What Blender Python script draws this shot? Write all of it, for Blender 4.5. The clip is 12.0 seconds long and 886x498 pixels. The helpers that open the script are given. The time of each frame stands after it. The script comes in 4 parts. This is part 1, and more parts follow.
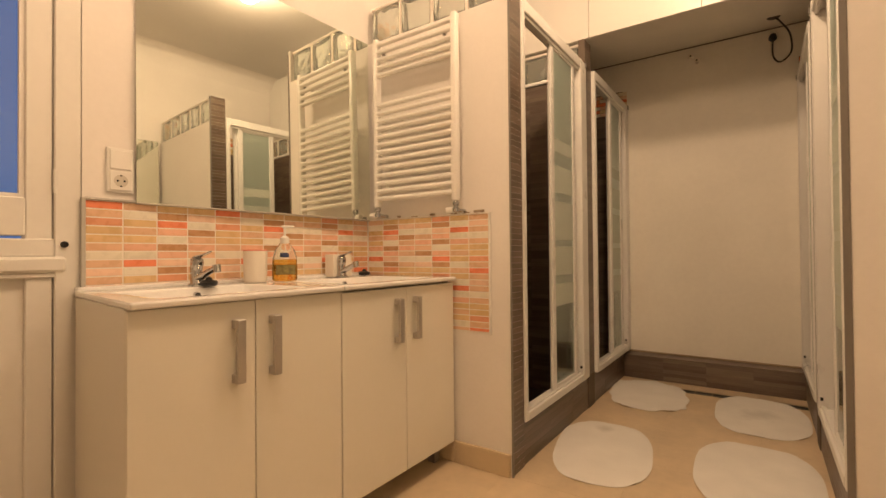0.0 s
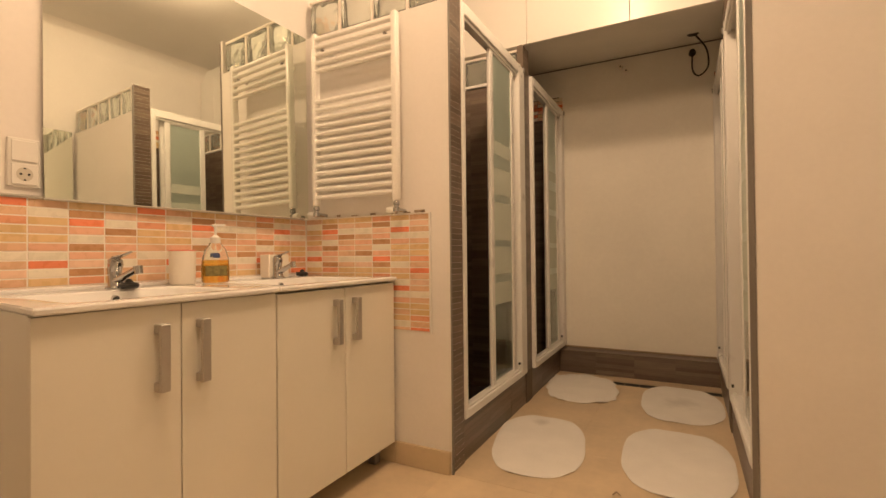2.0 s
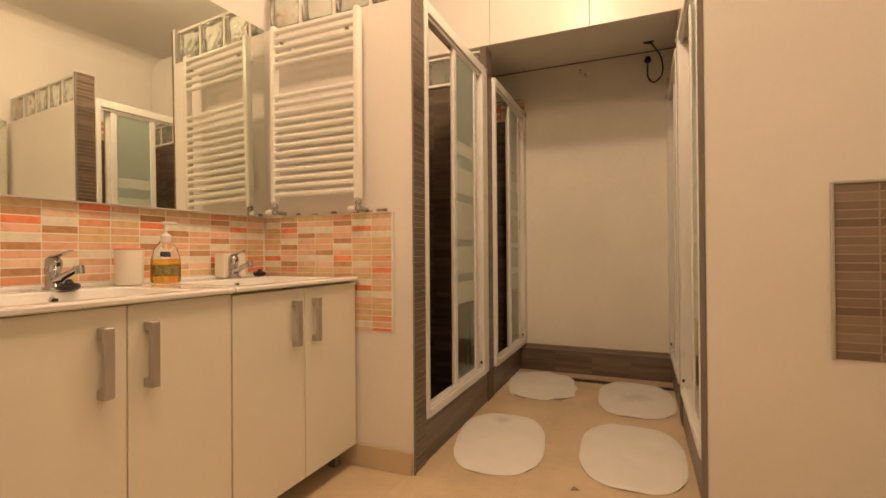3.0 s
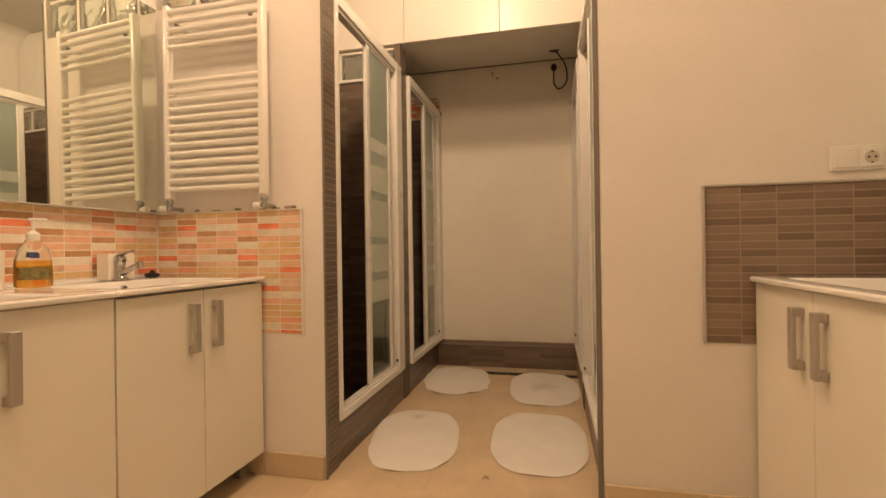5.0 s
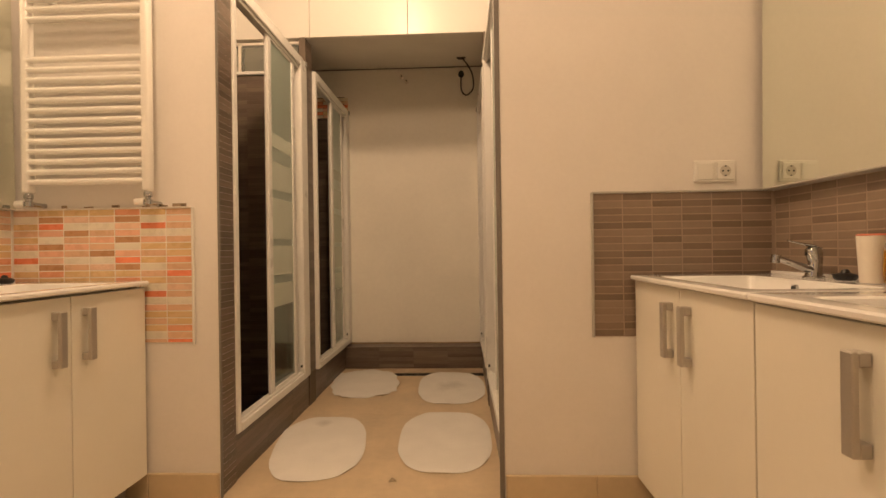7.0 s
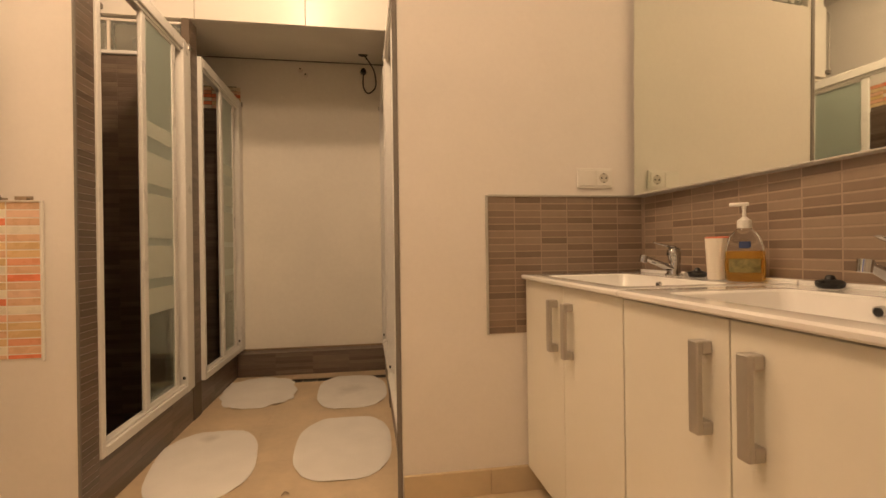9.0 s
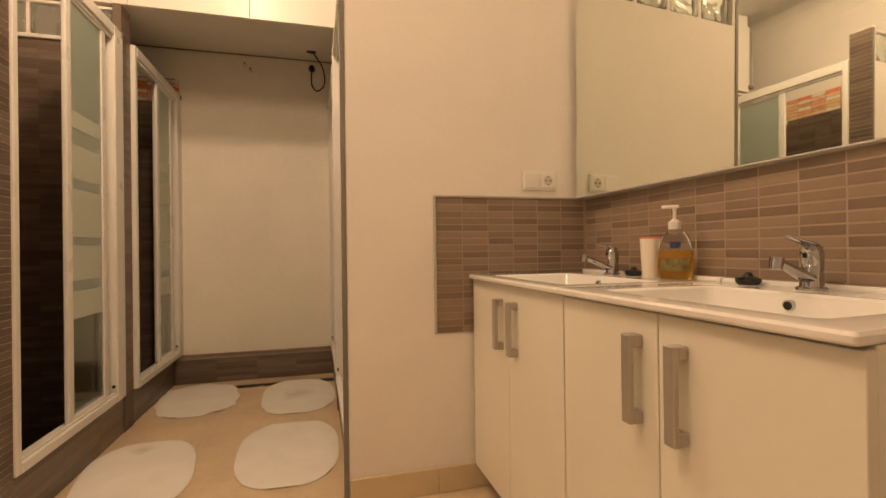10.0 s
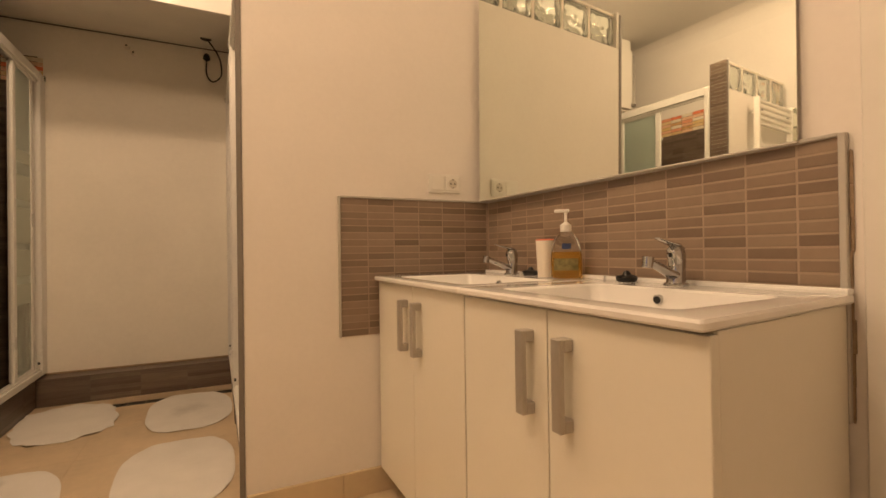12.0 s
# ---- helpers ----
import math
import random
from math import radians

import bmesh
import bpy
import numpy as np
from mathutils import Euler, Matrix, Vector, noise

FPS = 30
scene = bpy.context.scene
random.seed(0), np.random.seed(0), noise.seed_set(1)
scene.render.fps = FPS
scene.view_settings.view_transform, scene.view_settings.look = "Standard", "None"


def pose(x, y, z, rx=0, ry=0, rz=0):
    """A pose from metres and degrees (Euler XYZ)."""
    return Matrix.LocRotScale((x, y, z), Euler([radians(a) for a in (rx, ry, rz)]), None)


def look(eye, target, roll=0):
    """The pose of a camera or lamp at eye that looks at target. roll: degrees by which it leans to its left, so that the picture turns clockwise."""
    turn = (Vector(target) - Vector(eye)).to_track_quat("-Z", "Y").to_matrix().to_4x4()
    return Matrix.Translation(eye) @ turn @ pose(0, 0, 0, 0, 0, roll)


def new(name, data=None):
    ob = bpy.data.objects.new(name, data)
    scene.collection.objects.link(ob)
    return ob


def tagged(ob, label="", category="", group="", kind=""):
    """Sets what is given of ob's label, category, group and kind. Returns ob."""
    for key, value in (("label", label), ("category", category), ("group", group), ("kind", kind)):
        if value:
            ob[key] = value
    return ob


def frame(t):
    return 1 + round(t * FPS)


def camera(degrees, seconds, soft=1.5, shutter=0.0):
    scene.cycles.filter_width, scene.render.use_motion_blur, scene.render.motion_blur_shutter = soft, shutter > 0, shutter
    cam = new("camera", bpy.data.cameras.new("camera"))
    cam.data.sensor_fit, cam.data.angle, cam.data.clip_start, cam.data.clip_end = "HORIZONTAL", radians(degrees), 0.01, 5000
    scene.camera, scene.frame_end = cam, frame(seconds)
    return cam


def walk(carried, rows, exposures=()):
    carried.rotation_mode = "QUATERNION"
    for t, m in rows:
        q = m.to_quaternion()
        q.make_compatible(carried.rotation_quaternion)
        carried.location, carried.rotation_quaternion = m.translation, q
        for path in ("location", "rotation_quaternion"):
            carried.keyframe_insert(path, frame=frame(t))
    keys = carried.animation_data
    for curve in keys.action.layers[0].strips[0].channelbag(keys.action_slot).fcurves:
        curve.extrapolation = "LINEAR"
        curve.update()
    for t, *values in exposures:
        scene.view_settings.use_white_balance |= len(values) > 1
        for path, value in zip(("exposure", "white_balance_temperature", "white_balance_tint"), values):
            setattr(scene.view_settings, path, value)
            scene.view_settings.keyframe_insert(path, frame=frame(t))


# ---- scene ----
cam = camera(87.7, 12.0)
PATH = [
    (0, (-0.055, -0.035, 0.948), (-1.193, 1.609, 0.972), -0.5),
    (0.5, (-0.056, -0.033, 0.949), (-1.15, 1.642, 0.97), -0.4),
    (1, (-0.058, -0.031, 0.951), (-1.098, 1.677, 0.971), -0.4),
    (1.5, (-0.056, -0.028, 0.95), (-1.044, 1.711, 0.966), -0.4),
    (2, (-0.042, -0.03, 0.949), (-0.972, 1.741, 0.969), -0.6),
    (2.5, (-0.036, -0.029, 0.949), (-0.903, 1.773, 0.968), -0.5),
    (3, (-0.044, -0.022, 0.953), (-0.829, 1.817, 0.966), -0.4),
    (5, (-0.014, -0.012, 0.952), (-0.472, 1.934, 0.953), -0.8),
    (5.5, (-0.008, -0.009, 0.954), (-0.39, 1.954, 0.952), -0.9),
    (6, (0.001, -0.011, 0.953), (-0.287, 1.968, 0.952), -1.0),
    (6.5, (0.0, -0.009, 0.952), (-0.19, 1.982, 0.954), -0.9),
    (7, (0.005, -0.011, 0.951), (-0.074, 1.987, 0.954), -0.8),
    (9, (0.04, 0.0, 0.952), (0.362, 1.974, 0.951), -0.8),
    (9.5, (0.038, -0.016, 0.949), (0.469, 1.937, 0.951), -0.7),
    (10, (0.055, -0.006, 0.944), (0.579, 1.924, 0.949), -0.7),
    (10.5, (0.058, -0.017, 0.941), (0.676, 1.885, 0.953), -0.6),
    (11, (0.069, -0.012, 0.945), (0.777, 1.858, 0.952), -0.7),
    (11.5, (0.068, -0.015, 0.942), (0.867, 1.818, 0.949), -0.7),
    (12, (0.075, -0.015, 0.939), (0.957, 1.78, 0.951), -0.8),
]
EXPOSURE = -0.20
walk(cam, [(t, look(eye, target, roll)) for t, eye, target, roll in PATH], [(0.0, EXPOSURE), (12.0, EXPOSURE)])

# ---- plan of the room, metres ----
XL, XR = -1.772, 1.17        # side walls
YE = 1.745                   # face of the two partitions
PT = 0.125                   # partition thickness
XS, XSR = -0.943, 0.162      # planes of the shower fronts
YP0, YP1 = 2.795, 2.915      # middle partitions between the showers
YB = 3.82                    # back wall
YK = 3.685                   # front of the tiled ledge at the back wall
ZC = 2.95                    # ceiling
ZG0, ZG1 = 2.066, 2.25       # glass blocks on the partitions
ZT = 0.848                   # wash basin tops
YF = -2.3                    # wall behind, unseen; set far back to weaken its bounced light
KERB = 0.2

# ---- world and light ----
world = bpy.data.worlds.new("dusk")
scene.world = world
world.use_nodes = True
wn = world.node_tree.nodes
sky = wn.new("ShaderNodeTexSky")
sky.sky_type = "NISHITA"
sky.sun_disc = False
sky.sun_elevation = radians(2.0)
sky.sun_rotation = radians(200)
wn["Background"].inputs[1].default_value = 0.12
world.node_tree.links.new(sky.outputs[0], wn["Background"].inputs[0])


def lamp(name, place, watts, colour, radius):
    data = bpy.data.lights.new(name, "POINT")
    data.energy, data.color, data.shadow_soft_size = watts, colour, radius
    ob = new(name, data)
    ob.location = place
    return ob


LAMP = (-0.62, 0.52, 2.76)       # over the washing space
LAMP_C = (-0.40, 1.78, 2.87)     # before the overhead cupboards
WARM = (1.0, 0.672, 0.408)
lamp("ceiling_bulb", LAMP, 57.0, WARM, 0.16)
lamp("ceiling_bulb", LAMP_C, 54.0, WARM, 0.07)


# ---- materials ----
def material(name, colour, rough=0.5, metal=0.0, var=0.08, scale=6.0, fine=90.0, bump=0.06, depth=0.002,
             per_object=0.0, rough_var=0.08, coat=0.0, stretch=(1, 1, 1)):
    """Painted, tiled or metal surface: broad blotches, fine grain and a slight relief."""
    m = bpy.data.materials.new(name)
    m.use_nodes = True
    n, link = m.node_tree.nodes, m.node_tree.links.new
    b = n["Principled BSDF"]
    b.inputs["Metallic"].default_value = metal
    b.inputs["Coat Weight"].default_value = coat
    tc = n.new("ShaderNodeTexCoord")
    mp = n.new("ShaderNodeMapping")
    mp.inputs["Scale"].default_value = stretch
    geo = n.new("ShaderNodeNewGeometry")
    link(geo.outputs["Position"], mp.inputs["Vector"])
    big, small = n.new("ShaderNodeTexNoise"), n.new("ShaderNodeTexNoise")
    for t, s, d in ((big, scale, 4.0), (small, fine, 6.0)):
        t.inputs["Scale"].default_value, t.inputs["Detail"].default_value = s, d
        link(mp.outputs[0], t.inputs["Vector"])
    mix = n.new("ShaderNodeMath")
    mix.operation = "MULTIPLY_ADD"
    mix.inputs[1].default_value = 0.4
    link(small.outputs["Fac"], mix.inputs[0])
    link(big.outputs["Fac"], mix.inputs[2])
    ramp = n.new("ShaderNodeMapRange")
    ramp.inputs["From Min"].default_value, ramp.inputs["From Max"].default_value = 0.35, 1.05
    ramp.inputs["To Min"].default_value, ramp.inputs["To Max"].default_value = 1 - var, 1 + var
    link(mix.outputs[0], ramp.inputs["Value"])
    hsv = n.new("ShaderNodeHueSaturation")
    hsv.inputs["Color"].default_value = (*colour, 1)
    last = ramp.outputs[0]
    if per_object:
        info = n.new("ShaderNodeObjectInfo")
        r2 = n.new("ShaderNodeMapRange")
        r2.inputs["To Min"].default_value, r2.inputs["To Max"].default_value = 1 - per_object, 1 + per_object
        link(info.outputs["Random"], r2.inputs["Value"])
        mul = n.new("ShaderNodeMath")
        mul.operation = "MULTIPLY"
        link(last, mul.inputs[0])
        link(r2.outputs[0], mul.inputs[1])
        last = mul.outputs[0]
    link(last, hsv.inputs["Value"])
    link(hsv.outputs[0], b.inputs["Base Color"])
    rr = n.new("ShaderNodeMapRange")
    rr.inputs["To Min"].default_value, rr.inputs["To Max"].default_value = max(0.02, rough - rough_var), min(1, rough + rough_var)
    link(big.outputs["Fac"], rr.inputs["Value"])
    link(rr.outputs[0], b.inputs["Roughness"])
    if bump:
        bp = n.new("ShaderNodeBump")
        bp.inputs["Strength"].default_value, bp.inputs["Distance"].default_value = bump, depth
        link(small.outputs["Fac"], bp.inputs["Height"])
        link(bp.outputs[0], b.inputs["Normal"])
    return m


def tile_palette(name, colours, rough, island=False, var=0.06, stretch=(1, 1, 1)):
    """Glazed mosaic: each piece takes one of the set's colours."""
    m = material(name, (0.5, 0.5, 0.5), rough, 0, var, 30, 200, 0.05, 0.001, stretch=stretch)
    n, link = m.node_tree.nodes, m.node_tree.links.new
    src = n.new("ShaderNodeNewGeometry").outputs["Random Per Island"] if island else n.new("ShaderNodeObjectInfo").outputs["Random"]
    ramp = n.new("ShaderNodeValToRGB")
    ramp.color_ramp.interpolation = "CONSTANT"
    el = ramp.color_ramp.elements
    while len(el) < len(colours):
        el.new(0.5)
    for i, c in enumerate(colours):
        el[i].position = i / len(colours)
        el[i].color = (*c, 1)
    link(src, ramp.inputs["Fac"])
    hsv = [q for q in n if q.bl_idname == "ShaderNodeHueSaturation"][0]
    link(ramp.outputs[0], hsv.inputs["Color"])
    return m


def glass(name, colour, rough, bump=0.0, scale=12.0, ior=1.45):
    m = bpy.data.materials.new(name)
    m.use_nodes = True
    n, link = m.node_tree.nodes, m.node_tree.links.new
    b = n["Principled BSDF"]
    b.inputs["Base Color"].default_value = (*colour, 1)
    b.inputs["Transmission Weight"].default_value = 1.0
    b.inputs["Roughness"].default_value = rough
    b.inputs["IOR"].default_value = ior
    if bump:
        t, bp = n.new("ShaderNodeTexNoise"), n.new("ShaderNodeBump")
        geo = n.new("ShaderNodeNewGeometry")
        t.inputs["Scale"].default_value = scale
        t.inputs["Detail"].default_value = 1.0
        link(geo.outputs["Position"], t.inputs["Vector"])
        bp.inputs["Strength"].default_value, bp.inputs["Distance"].default_value = bump, 0.02
        link(t.outputs["Fac"], bp.inputs["Height"])
        link(bp.outputs[0], b.inputs["Normal"])
    return m


PLASTER = material("wall_paint", (0.81, 0.775, 0.73), 0.75, var=0.05, scale=2.2, fine=60, bump=0.12, depth=0.003)
BACKPAINT = material("old_wall_paint", (0.86, 0.825, 0.74), 0.6, var=0.07, scale=2.0, fine=35, bump=0.2, depth=0.004)
CEILING = material("ceiling_paint", (0.70, 0.68, 0.64), 0.85, var=0.05, scale=1.6, fine=50, bump=0.1)
SOFFIT = material("soffit_paint", (0.80, 0.77, 0.70), 0.7, var=0.06, scale=3, fine=50)
WOODWHITE = material("door_paint", (0.78, 0.76, 0.71), 0.42, var=0.05, scale=4, fine=40, bump=0.08)
LAMINATE = material("cabinet_laminate", (0.78, 0.75, 0.655), 0.32, var=0.025, scale=4, fine=70, bump=0.0)
GLOSSWHITE = material("gloss_white_board", (0.80, 0.78, 0.73), 0.36, var=0.02, scale=3, fine=60, bump=0.03)
CERAMIC = material("white_ceramic", (0.86, 0.85, 0.83), 0.10, var=0.02, scale=5, fine=60, bump=0.0, rough_var=0.03, coat=0.3)
FLOORTILE = material("cream_floor_tile", (0.63, 0.50, 0.34), 0.34, var=0.16, scale=5, fine=28, bump=0.05, per_object=0.02)
FLOORJOINT = material("floor_joint", (0.60, 0.48, 0.328), 0.6, var=0.1)
SKIRT = material("cream_skirting_tile", (0.62, 0.50, 0.33), 0.4, var=0.10, scale=7, fine=40)
BROWNS = [(0.160, 0.118, 0.088), (0.128, 0.093, 0.068), (0.182, 0.137, 0.103), (0.112, 0.081, 0.059), (0.146, 0.107, 0.080)]
DARKTILE = tile_palette("brown_grey_mosaic", BROWNS, 0.36, False, 0.30, (0.25, 0.25, 4.5))
DARKTILE_FIELD = tile_palette("brown_grey_mosaic_field", BROWNS, 0.36, True, 0.30, (0.25, 0.25, 4.5))
DARKGROUT = material("grey_grout", (0.150, 0.115, 0.088), 0.85, var=0.1, scale=20)
TAUPES = {"D": (0.196, 0.140, 0.102), "M": (0.250, 0.185, 0.136), "L": (0.285, 0.214, 0.158), "N": (0.232, 0.170, 0.124)}
TAUPE = {k: material("taupe_glaze_" + k.lower(), c, 0.32, 0, 0.07, 30, 200, 0.05, 0.001, 0.06) for k, c in TAUPES.items()}
TAUPEGROUT = material("taupe_grout", (0.385, 0.298, 0.225), 0.85, var=0.08, scale=20)
ORANGES = [(0.77, 0.68, 0.53), (0.78, 0.50, 0.33), (0.72, 0.51, 0.23), (0.76, 0.33, 0.19), (0.46, 0.24, 0.10), (0.79, 0.57, 0.40), (0.80, 0.225, 0.105),
           (0.74, 0.56, 0.31), (0.76, 0.43, 0.27), (0.79, 0.72, 0.58), (0.58, 0.34, 0.15), (0.76, 0.47, 0.31), (0.76, 0.70, 0.56), (0.70, 0.50, 0.26)]
GLAZES = {"R": (0.80, 0.25, 0.125), "O": (0.76, 0.36, 0.21), "S": (0.79, 0.46, 0.31), "P": (0.81, 0.57, 0.42), "T": (0.72, 0.47, 0.30),
          "Y": (0.72, 0.51, 0.265), "W": (0.79, 0.735, 0.61), "B": (0.50, 0.275, 0.135)}
ORANGE = {k: material("orange_mosaic_glaze_" + k.lower(), c, 0.28, 0, 0.06, 30, 200, 0.05, 0.001, 0.05) for k, c in GLAZES.items()}
ORANGE_FIELD = tile_palette("orange_mosaic_field", ORANGES, 0.28, True)
ORANGEGROUT = material("white_grout", (0.86, 0.80, 0.72), 0.85, var=0.06, scale=20)
ALU = material("brushed_aluminium", (0.62, 0.60, 0.57), 0.34, 1.0, var=0.06, scale=8, fine=120, bump=0.03)
NICKEL = material("brushed_nickel", (0.50, 0.47, 0.43), 0.40, 0.7, var=0.05, scale=10, fine=150, bump=0.03)
EDGE = material("satin_edge_strip", (0.52, 0.50, 0.46), 0.5, 0.35, var=0.08, scale=12, fine=120)
WELL = material("well_shade_disc", (0.58, 0.55, 0.48), 0.5, var=0.05)
CHROME = material("chrome", (0.50, 0.50, 0.50), 0.06, 1.0, var=0.02, scale=8, fine=60, bump=0.0, rough_var=0.03)
ENAMEL = material("white_enamel", (0.84, 0.82, 0.77), 0.22, var=0.02, scale=5, fine=60, bump=0.02)
FRAMEWHITE = material("white_lacquered_frame", (0.80, 0.79, 0.76), 0.3, var=0.03, scale=6, fine=80, bump=0.03)
PLASTIC = material("white_plastic", (0.80, 0.78, 0.73), 0.35, var=0.02, scale=8, fine=80, bump=0.0)
BLACK = material("black_rubber", (0.012, 0.012, 0.013), 0.4, var=0.2, scale=40, fine=120)
DARKGAP = material("dark_cable", (0.03, 0.027, 0.025), 0.5, var=0.1)
FEET = material("grey_plastic_foot", (0.20, 0.18, 0.16), 0.5, var=0.08)
MAT = material("white_terry_paper", (0.80, 0.78, 0.74), 0.95, var=0.06, scale=7, fine=160, bump=0.35, depth=0.003)
STAINED = material("stained_terry_paper", (0.80, 0.78, 0.74), 0.95, var=0.06, scale=7, fine=160, bump=0.35, depth=0.003)


def soil(m, centre, size, colour):
    """A faint blotch with an uneven edge."""
    n, link = m.node_tree.nodes, m.node_tree.links.new
    geo, dist = n.new("ShaderNodeNewGeometry"), n.new("ShaderNodeVectorMath")
    dist.operation = "DISTANCE"
    dist.inputs[1].default_value = centre
    link(geo.outputs["Position"], dist.inputs[0])
    noise, add, fall = n.new("ShaderNodeTexNoise"), n.new("ShaderNodeMath"), n.new("ShaderNodeMapRange")
    noise.inputs["Scale"].default_value, noise.inputs["Detail"].default_value = 11.0, 5.0
    add.operation = "MULTIPLY_ADD"
    add.inputs[1].default_value = size * 1.6
    link(geo.outputs["Position"], noise.inputs["Vector"])
    link(noise.outputs["Fac"], add.inputs[0])
    link(dist.outputs["Value"], add.inputs[2])
    fall.inputs["From Min"].default_value, fall.inputs["From Max"].default_value = size * 0.9, size * 1.8
    fall.inputs["To Min"].default_value, fall.inputs["To Max"].default_value = 0.45, 0.0
    link(add.outputs[0], fall.inputs["Value"])
    mix = n.new("ShaderNodeMix")
    mix.data_type = "RGBA"
    mix.inputs[7].default_value = (*colour, 1)
    hsv = [q for q in n if q.bl_idname == "ShaderNodeHueSaturation"][0]
    link(fall.outputs[0], mix.inputs[0])
    link(hsv.outputs[0], mix.inputs[6])
    link(mix.outputs[2], n["Principled BSDF"].inputs["Base Color"])

soil(STAINED, (-0.08, 3.20, 0.0), 0.12, (0.45, 0.43, 0.40))
soil(MAT, (-0.755, 2.50, 0.0), 0.055, (0.42, 0.40, 0.36))
SILVER = material("mirror_silver", (0.86, 0.895, 0.82), 0.015, 1.0, var=0.005, scale=2, fine=10, bump=0.0, rough_var=0.0)
PANE = glass("window_pane", (0.95, 0.97, 1.0), 0.02)
BLOCK = glass("wavy_glass_block", (0.86, 0.90, 0.84), 0.05, 0.7, 16.0)
BLOCK.node_tree.nodes["Principled BSDF"].inputs["Transmission Weight"].default_value = 0.85
SATIN = glass("green_satin_glass", (0.62, 0.72, 0.66), 0.30)
SATIN.node_tree.nodes["Principled BSDF"].inputs["Transmission Weight"].default_value = 0.55
CLEARGREEN = glass("clear_green_glass", (0.72, 0.82, 0.76), 0.06)
PRINT = material("white_frosted_print", (0.56, 0.61, 0.54), 0.55, var=0.04, scale=8)
SOAP = glass("amber_soap", (0.92, 0.58, 0.12), 0.08, ior=1.35)
SOAP.node_tree.nodes["Principled BSDF"].inputs["Transmission Weight"].default_value = 0.88
BOTTLE = glass("clear_bottle", (0.96, 0.96, 0.93), 0.05, ior=1.30)
LABELMIX = material("dark_green_label", (0.20, 0.17, 0.06), 0.4, var=0.7, scale=60, fine=140)
LABELBLUE = material("blue_label", (0.03, 0.05, 0.14), 0.4)
REDLID = material("coral_lid", (0.72, 0.20, 0.12), 0.45)
CREAMPLASTIC = material("cream_plastic", (0.82, 0.76, 0.66), 0.4, var=0.03)
STRIP = material("black_marble_strip", (0.03, 0.035, 0.03), 0.3, var=0.3, scale=25, per_object=0.4)
TRAY = material("dark_shower_floor", (0.06, 0.045, 0.035), 0.3, var=0.2, scale=14, fine=60)
DUSK = bpy.data.materials.new("dusk_sky")
DUSK.use_nodes = True
DUSK.node_tree.nodes["Principled BSDF"].inputs["Base Color"].default_value = (0.0, 0.0, 0.0, 1)
DUSK.node_tree.nodes["Principled BSDF"].inputs["Emission Color"].default_value = (0.115, 0.21, 0.47, 1)
DUSK.node_tree.nodes["Principled BSDF"].inputs["Emission Strength"].default_value = 0.75
MORTAR = material("old_mortar", (0.38, 0.29, 0.20), 0.95, var=0.3, scale=30, fine=90, bump=0.6, depth=0.01)


# ---- mesh helpers ----
def box(bm, x0, x1, y0, y1, z0, z1, bevel=0.0, segments=1):
    m = Matrix.Translation(((x0 + x1) / 2, (y0 + y1) / 2, (z0 + z1) / 2)) @ Matrix.Diagonal((abs(x1 - x0), abs(y1 - y0), abs(z1 - z0), 1))
    made = bmesh.ops.create_cube(bm, size=1, matrix=m)
    if bevel:
        edges = {e for v in made["verts"] for e in v.link_edges}
        bmesh.ops.bevel(bm, geom=list(edges), offset=bevel, segments=segments, affect="EDGES", profile=0.5)
    return bm


def boxes(*rows):
    bm = bmesh.new()
    for r in rows:
        box(bm, *r)
    return bm


def tube(bm, a, b, r0, r1=None, sides=16, caps=True):
    a, b = Vector(a), Vector(b)
    q = (b - a).to_track_quat("Z", "Y").to_matrix().to_4x4()
    bmesh.ops.create_cone(bm, cap_ends=caps, segments=sides, radius1=r0, radius2=r0 if r1 is None else r1, depth=(b - a).length,
                          matrix=Matrix.Translation((a + b) / 2) @ q)
    return bm


def lathe(bm, rows, centre=(0, 0, 0), sides=24):
    """Turned body from rows of (radius, z)."""
    rings = []
    for r, z in rows:
        rings.append([bm.verts.new((centre[0] + r * math.cos(2 * math.pi * i / sides), centre[1] + r * math.sin(2 * math.pi * i / sides), centre[2] + z)) for i in range(sides)])
    for a, b in zip(rings, rings[1:]):
        for i in range(sides):
            bm.faces.new((a[i], a[(i + 1) % sides], b[(i + 1) % sides], b[i]))
    bm.faces.new(list(reversed(rings[0])))
    bm.faces.new(rings[-1])
    return bm


def mesh_of(name, bm, mat, smooth=False, sharp=40):
    bmesh.ops.recalc_face_normals(bm, faces=bm.faces)
    me = bpy.data.meshes.new(name)
    bm.to_mesh(me)
    bm.free()
    me.materials.append(mat)
    for p in me.polygons:
        p.use_smooth = smooth
    if smooth:
        me.set_sharp_from_angle(angle=radians(sharp))
    return me


def part(name, bm, mat, parent=None, label="", smooth=False, sharp=40):
    ob = new(name, mesh_of(name, bm, mat, smooth, sharp))
    if parent is not None:
        ob.parent = parent
    return tagged(ob, label) if label else ob


def setting(name, bm, mat, label="", category="", smooth=False):
    return tagged(part(name, bm, mat, smooth=smooth), label, category or name.split("_")[0], kind="structure")


def thing(name, label, category, place=(0, 0, 0), group="", turn=0.0):
    ob = new(name)
    ob.matrix_basis = pose(*place, 0, 0, turn)
    return tagged(ob, label, category, group)


